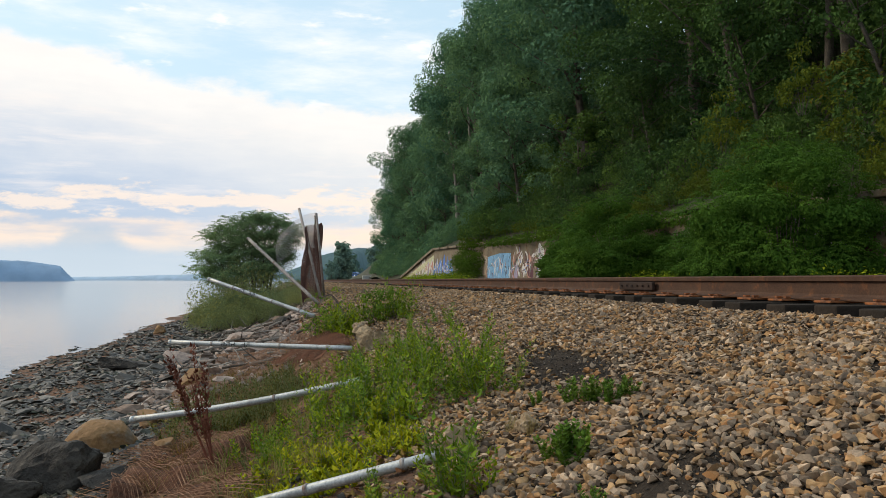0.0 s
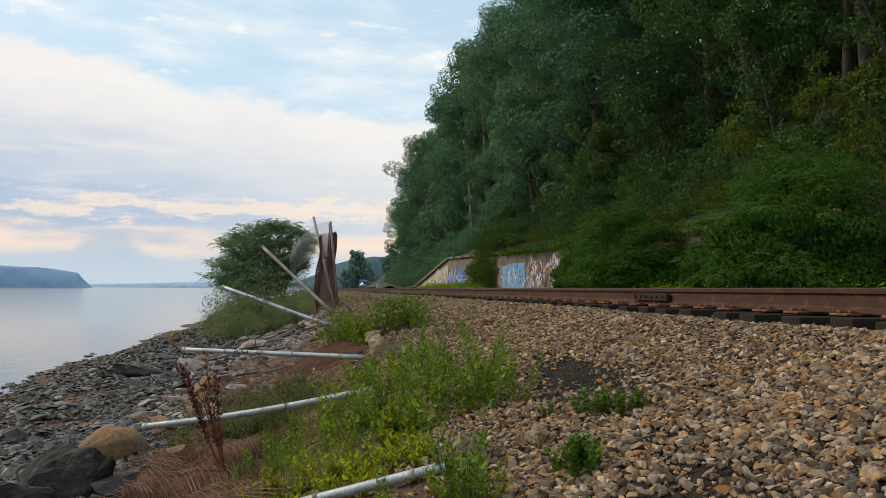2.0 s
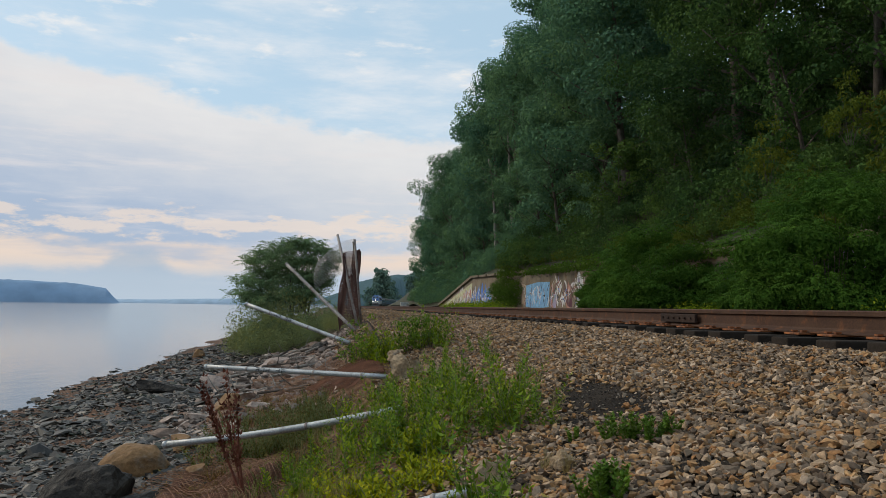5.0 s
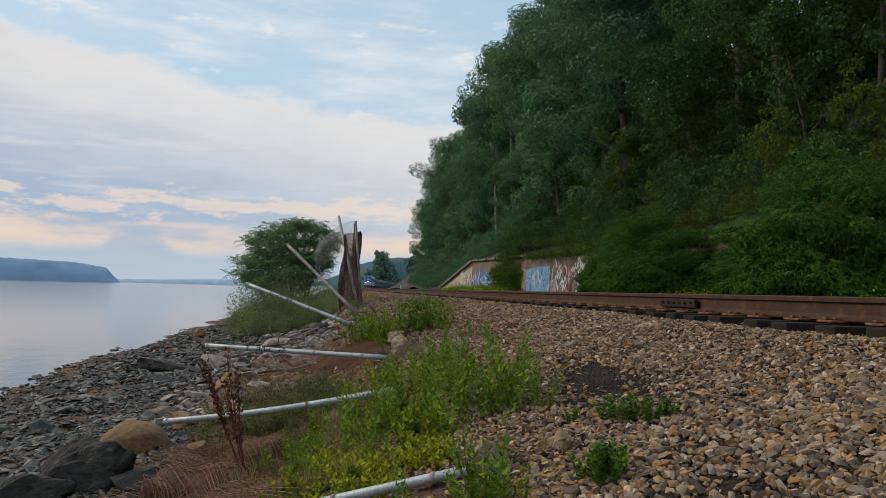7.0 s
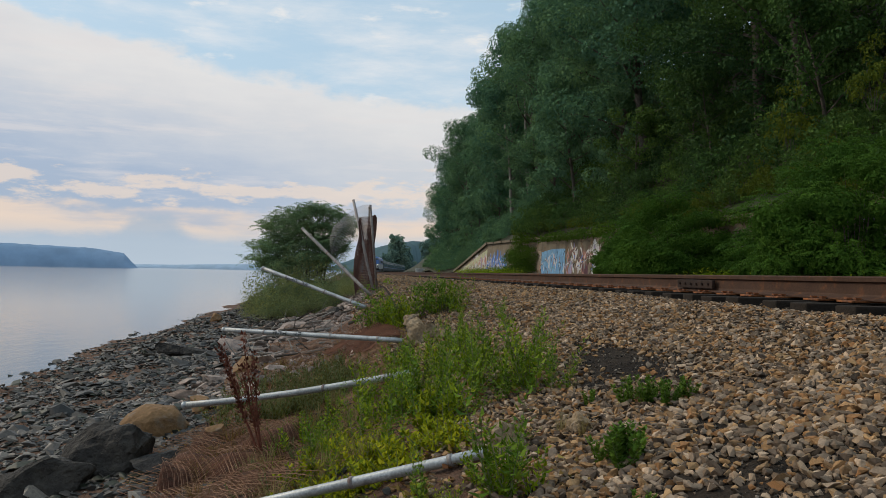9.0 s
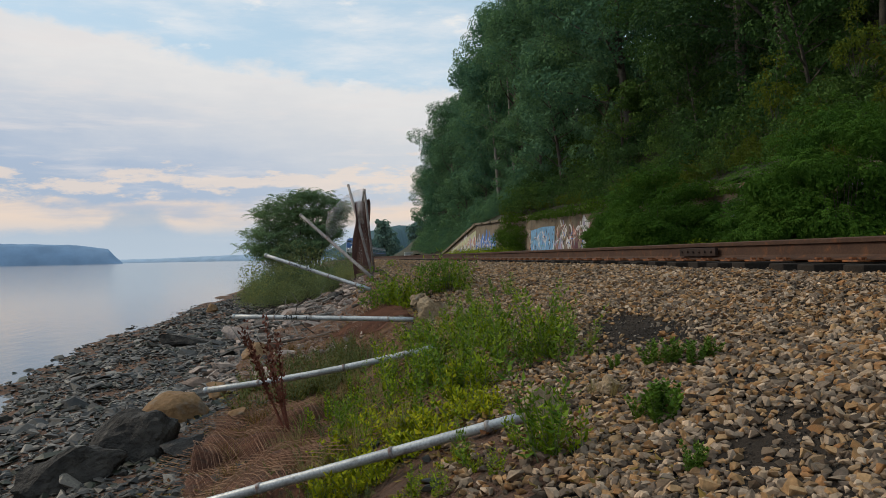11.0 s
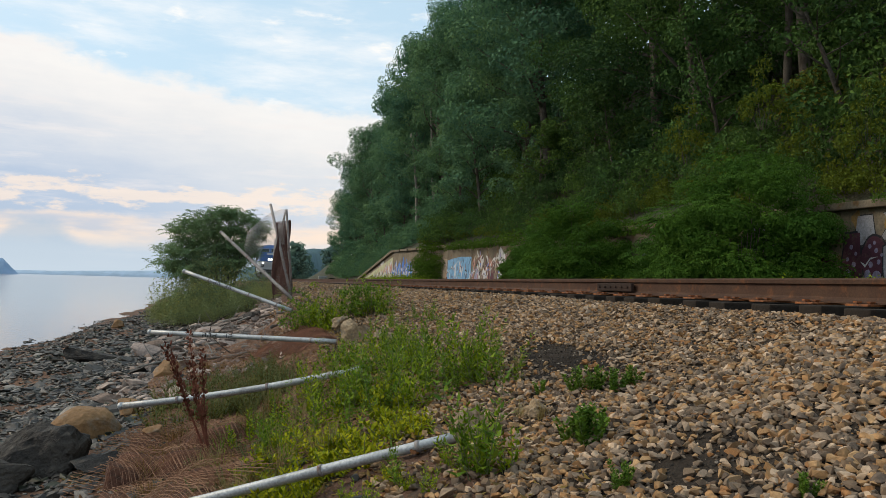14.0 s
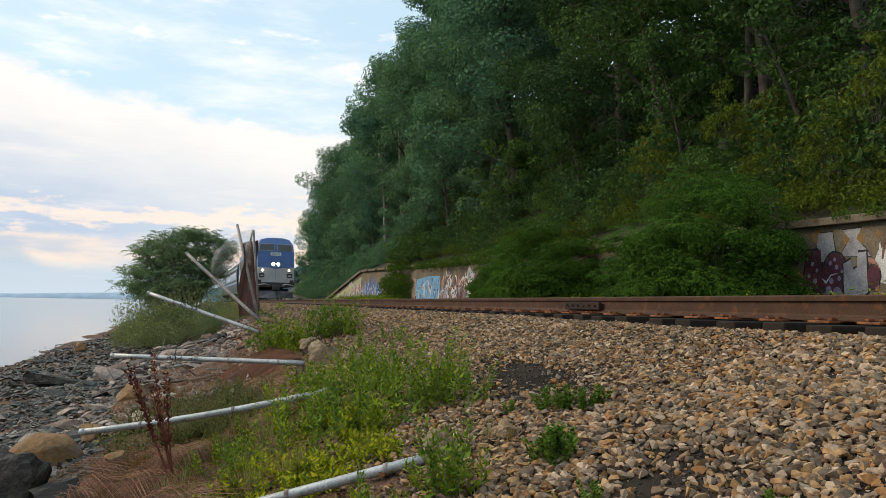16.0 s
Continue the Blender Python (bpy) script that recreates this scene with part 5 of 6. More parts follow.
    tagged(mound, "ridged rust-red earth and rotted wood under the mesh", "ground", kind="structure")
    chain_link("folded_mesh", 2.9, 1.75, .040, lambda u, v: heap(u, v, -.018), M_WIRE_PALE, g2, .0017)
    # close-folded rusty length between the leaning posts

    def folds(u, v):
        y = 8.45 + u
        x = .80 - v * (.30 + .22 * u)
        return (x, y + .12 * v, land_z(x, y) + .05 + .10 * math.sin(v * 2.2) + .05 * noise.noise((u * 1.7, v * 2, 4)))
    chain_link("rusty_folds", 2.5, 1.25, .036, folds, M_WIRE_RUST, g2, .0046, "red-rusted length of folded mesh")
    chain_link("folded_mesh", 2.6, 1.6, .052, heap, M_WIRE, g2, .0028)


fences()


# ---- weeds ----
def leafy_weed(seed, name, height, stems, leafmat, leaf, shape, per_m, lean, label, group, cat="weed", tip=.5, whorl=1):
    """Upright stems set with leaves all the way up, smaller towards the tip."""
    rng, nr = random.Random(seed), np.random.default_rng(seed)
    root = new(name)
    tagged(root, label, cat, group)
    lists, P, W, S, L = [], [], [], [], []
    for s in range(stems):
        a = rng.uniform(0, 6.283)
        h = height * rng.uniform(.55, 1.0)
        pts = limb_path(rng, (math.cos(a) * .04, math.sin(a) * .04, -.04), (math.cos(a) * lean * rng.random(), math.sin(a) * lean * rng.random(), 1), h, 6, 0, .10)
        lists.append(tube(pts, [.0042 * (1 - .7 * k / 6) for k in range(7)], 4, False))
        n = int(h * per_m)
        for i in range(n):
            u = .08 + .92 * i / n
            j = min(5, int(u * 6))
            p = pts[j].lerp(pts[j + 1], u * 6 - j)
            for _ in range(whorl):
                b = i * 2.4 + rng.uniform(-.5, .5) + _ * 2.1
                w = Vector((math.cos(b), math.sin(b), rng.uniform(-.1, .75))).normalized()
                P.append(p[:])
                W.append(w[:])
                S.append((-math.sin(b), math.cos(b), rng.uniform(-.25, .25)))
                L.append(leaf * rng.uniform(.6, 1.1) * (1 - (1 - tip) * u))
    V, F = join(lists)
    tagged(mesh_object("stem", V, F, M_STEM, root), kind="stuff")
    L = np.array(L)
    mesh_link("leaves", leaf_mesh("leaves", np.array(P), unit(np.array(W)), unit(np.array(S)), L, L * shape, .3), leafmat, root)
    return root


def bushy_weed(seed, name, height, stems, leafmat, leaf, shape, label, group, spread_=.32, cat="weed"):
    """A branching weed: a few stems, side shoots that shorten upwards, pointed leaves on all of them."""
    rng = random.Random(seed)
    root = new(name)
    tagged(root, label, cat, group)
    lists, P, W, S, L = [], [], [], [], []

    def leafy(pts, steps, n, size, u0):
        for i in range(n):
            u = u0 + (1 - u0) * (i + rng.random() * .5) / n
            j = min(steps - 1, int(u * steps))
            p = pts[j].lerp(pts[j + 1], u * steps - j)
            b = i * 2.4 + rng.uniform(-.6, .6)
            P.append(p[:])
            W.append((math.cos(b), math.sin(b), rng.uniform(-.35, .7)))
            S.append((-math.sin(b), math.cos(b), rng.uniform(-.3, .3)))
            L.append(size * rng.uniform(.6, 1.15) * (1.1 - .55 * u))

    for _ in range(stems):
        a, h = rng.uniform(0, 6.283), height * rng.uniform(.6, 1.0)
        pts = limb_path(rng, (math.cos(a) * .05, math.sin(a) * .05, -.04), (math.cos(a) * spread_, math.sin(a) * spread_, 1), h, 6, 0, .10)
        lists.append(tube(pts, [.0045 * (1 - .7 * k / 6) for k in range(7)], 4, False))
        leafy(pts, 6, int(h * 56), leaf * 1.1, .10)
        for k in range(int(h * 11)):
            u = .12 + .7 * k / (h * 11)
            j = min(5, int(u * 6))
            p = pts[j].lerp(pts[j + 1], u * 6 - j)
            b = k * 2.4 + rng.uniform(-.4, .4)
            ln = h * .34 * (1.05 - u) * rng.uniform(.7, 1.2)
            sp = limb_path(rng, p, (math.cos(b), math.sin(b), rng.uniform(.5, 1.1)), ln, 3, 0, .14)
            lists.append(tube(sp, [.0022, .0018, .0013, .0008], 3, False))
            leafy(sp, 3, max(4, int(ln * 62)), leaf * .72, .15)
    V, F = join(lists)
    tagged(mesh_object("stem", V, F, M_STEM, root), kind="stuff")
    L = np.array(L)
    mesh_link("leaves", leaf_mesh("leaves", np.array(P), unit(np.array(W)), unit(np.array(S)), L, L * shape, .3), leafmat, root)
    return root


def grass_tuft(seed, name, height, blades, mat, label, group):
    rng = random.Random(seed)
    root = new(name)
    tagged(root, label, "grass", group)
    V, F = [], []
    for _ in range(blades):
        a, r = rng.uniform(0, 6.283), rng.random() * .07
        h, w = height * rng.uniform(.5, 1), rng.uniform(.002, .0045)
        lean = rng.uniform(.1, .7)
        o = len(V)
        for k in range(4):
            u = k / 3
            c = Vector((math.cos(a) * (r + lean * h * u * u), math.sin(a) * (r + lean * h * u * u), h * u * (1 - .25 * lean * u) - .02))
            s = Vector((-math.sin(a), math.cos(a), 0)) * w * (1 - .85 * u)
            V += [c - s, c + s]
        F += [(o + 2 * k, o + 2 * k + 1, o + 2 * k + 3, o + 2 * k + 2) for k in range(3)]
    tagged(mesh_object("blade", V, F, mat, root), kind="stuff")
    return root


def weeds():
    rng = random.Random(17)
    lab = "tall branching green weed with narrow pointed leaves"
    tall = [bushy_weed(70 + i, "tall_weed", h, n, m, .088, .36, lab, "weeds on the bank") for i, (h, n, m) in enumerate(((.54, 4, M_LEAF_WEED), (.66, 3, M_LEAF_FRESH), (.44, 5, M_LEAF_WEED), (.50, 3, M_LEAF_FRESH)))]
    lime = [leafy_weed(80 + i, "low_weed", h, n, M_LEAF_LIME, .058, .62, 60, 1.2, "low yellow-green weed with small leaves", "weeds on the bank", whorl=2) for i, (h, n) in enumerate(((.20, 11), (.15, 13)))]
    dull = [leafy_weed(85 + i, "bank_weed", h, n, M_LEAF_DULL, .050, .35, 80, .9, "dull olive weed on the bank", "weeds on the bank") for i, (h, n) in enumerate(((.24, 9), (.30, 8)))]
    tuft = [grass_tuft(90, "grass_tuft", .38, 36, M_LEAF_FRESH, "tuft of thin green grass", "grass on the bank"), grass_tuft(91, "grass_tuft", .34, 40, M_DRY, "tuft of dry straw-coloured grass", "grass on the bank")]
    spots = []
    for _ in range(64):      # main mass between the near posts
        y = rng.uniform(4.2, 7.4)
        x = rng.uniform(-.15, 1.2) - .10 * (5 - y)
        if y > 6.5 and x < .35:
            continue
        spots.append((x, y, rng.uniform(.4, .88)))
    spots += [(rng.uniform(1.05, 1.62), rng.uniform(4.3, 6.3), rng.uniform(.5, .9)) for _ in range(16)]
    spots += [(1.40, 4.55, 1.0, 1), (1.12, 4.9, .9, 1), (.74, 5.2, .95, 1), (1.55, 5.3, .9, 1), (.35, 5.0, .9, 0), (1.35, 5.8, 1.0, 3)]
    spots += [(rng.uniform(1.2, 2.0), rng.uniform(7.0, 9.3), rng.uniform(.45, .75)) for _ in range(10)]
    spots += [(rng.uniform(.5, 1.8), rng.uniform(10.2, 11.6), rng.uniform(.9, 1.35)) for _ in range(16)]
    spots += [(.86, 2.72, .95, 1), (.92, 2.85, .8, 0), (.80, 3.0, .6, 2), (.55, 3.1, .5), (.4, 2.95, .45), (.28, 3.15, .5), (.62, 2.78, .42)]
    spread(tall, spots, land_z, rng)
    spread(lime, [(rng.uniform(-.2, .85), rng.uniform(3.75, 5.2), rng.uniform(.7, 1.5)) for _ in range(60)] + [(rng.uniform(.1, .8), rng.uniform(2.9, 3.4), rng.uniform(.4, .7)) for _ in range(9)], land_z, rng)
    spread(dull, [(rng.uniform(-1.05, .25), rng.uniform(7.0, 9.2), rng.uniform(.8, 1.5)) for _ in range(120)] + [(rng.uniform(-.6, .1), rng.uniform(4.4, 6.5), rng.uniform(.6, 1.1)) for _ in range(30)]
           + [(rng.uniform(-.9, .1), rng.uniform(3.6, 4.4), rng.uniform(.6, 1.0)) for _ in range(22)], land_z, rng)
    spread(tuft, [(rng.uniform(-.55, .5), rng.uniform(4.2, 7.0), rng.uniform(.6, 1.0), 0 if rng.random() < .5 else 1) for _ in range(22)] + [(1.5, 4.9, .5, 1), (1.45, 5.2, .5, 1), (1.72, 4.75, .5, 1), (1.38, 3.3, .4, 1), (1.3, 3.45, .45, 1)], land_z, rng)
    red = grass_tuft(92, "dead_tuft", .22, 55, M_LITTER, "tuft of dead red-brown grass on the bank", "dead grass on the bank")
    spread([red], [(rng.uniform(-1.0, .1), rng.uniform(4.0, 6.8), rng.uniform(.6, 1.1)) for _ in range(50)] + [(rng.uniform(-1.0, .5), rng.uniform(8.5, 11.5), rng.uniform(.6, 1.0)) for _ in range(24)], land_z, rng)
    # broad-leaved dark plants growing in the ballast
    deep = [leafy_weed(95 + i, "broadleaf_weed", h, 9, M_LEAF_DEEP, .052, .78, 80, .5, "dark green broad-leaved weed in the ballast", "weeds in the ballast", tip=.8, whorl=2) for i, h in enumerate((.33, .25))]
    spread(deep, [(1.36, 2.62, .85), (1.41, 2.68, .75), (1.31, 2.70, .65), (1.86, 3.36, .6), (1.94, 3.34, .5), (1.72, 3.62, .55), (1.80, 3.52, .6), (1.58, 3.85, .4), (1.22, 2.0, .45), (1.60, 1.42, .4)], land_z, rng)
    broad = [leafy_weed(97 + i, "broad_weed", h, 4, M_LEAF_WEED, .085, .42, 50, .40, "upright bright green weed with broad pointed leaves", "weeds on the bank", tip=.55) for i, h in enumerate((.52, .42))]
    spread(broad, [(.90, 2.70, .9), (.84, 2.85, .75), (.96, 2.62, .7)] + [(rng.uniform(.3, 1.6), rng.uniform(4.4, 6.4), rng.uniform(.7, 1.05)) for _ in range(14)]
           + [(rng.uniform(-.3, .2), rng.uniform(5.2, 6.8), rng.uniform(.6, .9)) for _ in range(5)], land_z, rng)
    # rust-red dead dock
    root = new("dead_dock_plant")
    tagged(root, "rust-red dead dock plant with dry seed heads", "plant")
    lists, P, W, S, L = [], [], [], [], []
    for s in range(5):
        a = rng.uniform(0, 6.28)
        pts = limb_path(rng, (0, 0, -.05), (-.22 + math.cos(a) * .2, math.sin(a) * .15, 1), rng.uniform(.55, .78), 6, 0, .06)
        lists.append(tube(pts, [.009, .008, .007, .006, .005, .004, .003], 5))
        for i in range(110):
            u = .40 + .68 * rng.random()
            j = min(5, int(u * 6))
            p = pts[j].lerp(pts[j + 1], u * 6 - j)
            b = rng.uniform(0, 6.28)
            P.append((p.x + math.cos(b) * .012 * rng.random(), p.y + math.sin(b) * .012 * rng.random(), p.z))
            W.append((math.cos(b), math.sin(b), rng.uniform(-.2, 1)))
            S.append((-math.sin(b), math.cos(b), .2))
            L.append(rng.uniform(.018, .042))
    V, F = join(lists)
    tagged(mesh_object("stem", V, F, M_DEAD, root), kind="stuff")
    L = np.array(L)
    tagged(mesh_link("seed_head", leaf_mesh("seed_head", np.array(P), unit(np.array(W)), unit(np.array(S)), L, L * .7), M_DEAD, root), kind="stuff")
    root.matrix_basis = pose(-.46, 5.7, land_z(-.46, 5.7), 0, -6, 0)
    root.scale = (1.05, 1.05, 1.42)


weeds()


def litter():
    """Dead leaves and scraps over the bank's soil."""
    rng = np.random.default_rng(77)
    n = 9000
    x, y = rng.uniform(-1.5, 1.2, n), 12 - 18 * rng.random(n) ** 1.4
    z = np.array([land_z(a, b) for a, b in zip(x, y)]) + rng.uniform(.004, .03, n)
    a = rng.uniform(0, 6.283, n)
    way = unit(np.stack([np.cos(a), np.sin(a), rng.normal(0, .25, n)], 1))
    side = unit(np.stack([-np.sin(a), np.cos(a), rng.normal(0, .35, n)], 1))
    ln = rng.uniform(.02, .065, n)
    tagged(mesh_link("leaf_litter", leaf_mesh("leaf_litter", np.stack([x, y, z], 1), way, side, ln, ln * .6), M_LITTER), "scattered dead brown and yellow leaves on the bank", "leaf litter", kind="stuff")


litter()


# ---- far things ----
def distance():
    rng = random.Random(30)
    # far trees take their haze from the leaf colour alone
    far = [tree_model(300 + i, h, s, M_LEAF_FAR, M_BARK, 11, (1.1, 1.9), .1, "tree far along the line with haze-tinted green leaves") for i, (h, s) in enumerate(((17, 5.5), (21, 4.5), (14, 6.0)))]
    pl = [(27.5, 480, 1.3, 1), (24, 478, 1.0, 0), (31, 500, 1.0, 2), (20, 470, .9, 2), (34, 510, .9, 0)]
    for i in range(26):
        y = rng.uniform(370, 620)
        pl.append((bend(y) + 19 + rng.uniform(0, 16), y, rng.uniform(.7, 1.15)))
    for i in range(14):
        pl.append((rng.uniform(25, 46), rng.uniform(620, 680), rng.uniform(.8, 1.2)))
    spread(far, pl, lambda x, y: -1.0 if x < bend(y) + 13 else hill_z(x, y) - .5, rng)
    # sign on a post
    s = new("trackside_sign")
    s.location = (13.7, 108, land_z(12, 108) + .1)
    tagged(s, "small white trackside sign on a thin post", "sign")
    V, F = tube([(0, 0, -.4), (0, 0, 3.6)], .05, 8)
    mesh_object("pole", V, F, M_PIPE_OLD, s)
    white = plain("white_sign_paint", (.72, .72, .70))
    part("panel", box_bm(-.42, -.03, 2.95, .42, .02, 3.75, .02), white, s)
    part("panel", box_bm(-.3, -.03, 2.35, .3, .02, 2.85, .02), white, s)
    part("plain_bar", box_bm(-.22, -.036, 3.2, .22, -.031, 3.45), M_BLACK, s)
    b = part("signal_box", box_bm(-.65, -.6, -.4, .65, .6, .95, .05), plain("pale_concrete", (.5, .5, .48)))
    b.location = (10.6, 120, -.3)
    tagged(b, "pale concrete equipment box beside the track", "equipment box")


distance()


# ---- train ----
def ring_points():
    half = [(1.32, .95), (1.40, 1.6), (1.42, 2.33), (1.42, 3.4), (1.36, 4.0), (1.12, 4.36), (.6, 4.50)]
    return [(x, z) for x, z in half] + [(-x, z) for x, z in reversed(half)]


def rake(z):
    """How far the front leans back at height z."""
    return .0 if z <= 2.33 else .28 * (z - 2.33) / 1.07 if z < 3.4 else .28 + .26 * (z - 3.4) / .6 if z < 4.0 else .54 + .5 * (z - 4.0) / .47


def locomotive():
    root = new("locomotive")
    tagged(root, "blue and silver diesel passenger locomotive with lit headlights", "locomotive")
    ring = ring_points()
    n = len(ring)
    V, F, mi = [], [], []
    for y, sc in ((0, .90), (.9, 1.0), (3.2, 1.0), (20.6, 1.0), (20.9, .97)):
        for x, z in ring:
            V.append((x * (sc if y < 20 else sc), (y + rake(z) if y < 3 else y), z))
    for j in range(4):
        for i in range(n):
            F.append((j * n + i, (j + 1) * n + i, (j + 1) * n + (i + 1) % n, j * n + (i + 1) % n))
            z = (ring[i][1] + ring[(i + 1) % n][1]) / 2
            mi.append(0 if z > 2.3 else 1)
    for i in range(n // 2 - 1):      # front and rear in level strips
        z = (ring[i][1] + ring[i + 1][1]) / 2
        F.append((i, i + 1, n - 2 - i, n - 1 - i))
        mi.append(0 if z > 2.3 else 1)
        o = 4 * n
        F.append((o + i + 1, o + i, o + n - 1 - i, o + n - 2 - i))
        mi.append(0 if z > 2.3 else 1)
    me = bpy.data.meshes.new("body")
    me.from_pydata(V, [], F)
    ob = mesh_link("body", me, [M_TRAIN_BLUE, M_TRAIN_SILVER], root)
    for p, k in zip(me.polygons, mi):
        p.material_index = k

    def front_panel(name, pts, mat, proud=.02, label="", under=None):
        """A plate lying on the raked front; pts are (x, z)."""
        bm = bmesh.new()
        a = [bm.verts.new((x, rake(z) - proud, z)) for x, z in pts]
        b = [bm.verts.new((x, rake(z) + .05, z)) for x, z in pts]
        bm.faces.new(a)
        bm.faces.new(b[::-1])
        for i in range(len(pts)):
            bm.faces.new((a[i], b[i], b[(i + 1) % len(pts)], a[(i + 1) % len(pts)]))
        bmesh.ops.recalc_face_normals(bm, faces=bm.faces)
        return part(name, bm, mat, under or root, label)

    for s in (-1, 1):
        w = front_panel("windshield", [(s * .10, 3.52), (s * 1.20, 3.50), (s * 1.15, 4.02), (s * .10, 4.05)], plain("window_frame_grey", (.30, .32, .33)), .02)
        front_panel("pane", [(s * .15, 3.57), (s * 1.15, 3.55), (s * 1.10, 3.97), (s * .15, 4.0)], M_GLASS, .035, "dark windshield glass", w)
        # side windows, steps and grilles
        part("side_window", box_bm(s * 1.455 - .02, 2.2, 2.9, s * 1.455 + .02, 3.3, 3.55, .01), M_GLASS, root)
        for k in range(5):
            part("grille", box_bm(s * 1.46 - .02, 6.2 + k * 2.6, 2.7, s * 1.46 + .02, 8.2 + k * 2.6, 3.4, .01), M_TRAIN_DARK, root)
        # lamps
        for nm, x, z, r, m in (("headlight", s * .17, 2.54, .125, M_LAMP), ("ditch_light", s * .93, 2.10, .10, M_LAMP if s < 0 else M_LAMP_DIM)):
            bm = bmesh.new()
            bmesh.ops.create_cone(bm, cap_ends=True, segments=16, radius1=r, radius2=r * .9, depth=.10, matrix=pose(x, rake(z) - .03, z, 90, 0, 0))
            lamp = part(nm, bm, m, root, "glowing round lamp")
            bm = bmesh.new()
            bmesh.ops.create_cone(bm, cap_ends=True, segments=16, radius1=r * 1.35, radius2=r * 1.3, depth=.08, matrix=pose(x, rake(z) - .005, z, 90, 0, 0))
            part("bezel", bm, M_TRAIN_DARK, lamp)
        mb = part("marker_box", box_bm(s * .98 - .19, -.05, 1.58, s * .98 + .19, .06, 1.88, .02), M_TRAIN_DARK, root)
        part("plain_bar", box_bm(s * .98 - .12, -.056, 1.68, s * .98 + .12, -.051, 1.76), M_TRAIN_SILVER, mb)
        part("step_box", box_bm(s * 1.12 - .12, -.03, 1.2, s * 1.12 + .12, .3, 1.42, .02), M_TRAIN_DARK, root)
        V, F = tube([(s * .45, -.22, 1.02), (s * .75, -.30, 1.12), (s * 1.2, -.22, 1.05), (s * 1.32, -.05, .9)], .035, 6)
        mesh_object("air_hose", V, F, M_TRAIN_SILVER, root)
        for y0 in (3.0, 15.5):
            tf = part("truck_frame", box_bm(s * 1.1 - .12, y0 - .4, .35, s * 1.1 + .12, y0 + 3.0, .85, .04), M_TRAIN_DARK, root)
            for y in (y0, y0 + 2.6):
                bm = bmesh.new()
                bmesh.ops.create_cone(bm, cap_ends=True, segments=24, radius1=.5, radius2=.5, depth=.13, matrix=pose(s * .755, y, .5, 0, 90, 0))
                part("wheel", bm, M_TRAIN_DARK, tf)
    np_ = front_panel("name_plate", [(-.38, 3.16), (.38, 3.16), (.38, 3.40), (-.38, 3.40)], plain("pale_plate", (.60, .66, .66)), .03)
    front_panel("plain_bar", [(-.28, 3.23), (.28, 3.23), (.28, 3.33), (-.28, 3.33)], plain("grey_bar", (.40, .46, .48)), .036, "", np_)
    front_panel("nose_seam", [(-.015, 1.45), (.015, 1.45), (.015, 2.25), (-.015, 2.25)], plain("seam_grey", (.30, .31, .32)), .012)
    # blue dips to a point over the lamps
    front_panel("blue_apron", [(-1.25, 2.335), (-.5, 2.30), (0, 2.20), (.5, 2.30), (1.25, 2.335), (0, 2.36)], M_TRAIN_BLUE, .012)
    part("pilot", box_bm(-1.30, -.02, .95, 1.30, .5, 1.25, .04), M_TRAIN_DARK, root)
    bm = bmesh.new()
    prof = [(-1.28, .10, .14), (1.28, .10, .14), (1.28, .05, .62), (-1.28, .05, .62), (0, -.42, .10), (0, -.26, .66)]
    vs = [bm.verts.new(v) for v in prof]
    for f in ((0, 4, 5, 3), (4, 1, 2, 5), (0, 3, 2, 1), (3, 5, 2), (0, 1, 4)):
        bm.faces.new([vs[i] for i in f])
    bmesh.ops.recalc_face_normals(bm, faces=bm.faces)
    part("plow", bm, plain("grey_plow", (.16, .165, .17)), root)
    cp = part("coupler", box_bm(-.20, -.55, .72, .20, .1, 1.08, .05), M_TRAIN_DARK, root)
    part("coupler_head", box_bm(-.27, -.72, .66, .24, -.42, 1.0, .07), M_TRAIN_DARK, cp)
    part("under_tank", box_bm(-1.2, 7.2, .35, 1.2, 14.0, .93, .08), M_TRAIN_DARK, root)
    part("roof_box", box_bm(-.55, 6.5, 4.40, .55, 18.5, 4.58, .06), M_TRAIN_BLUE, root)
    return root


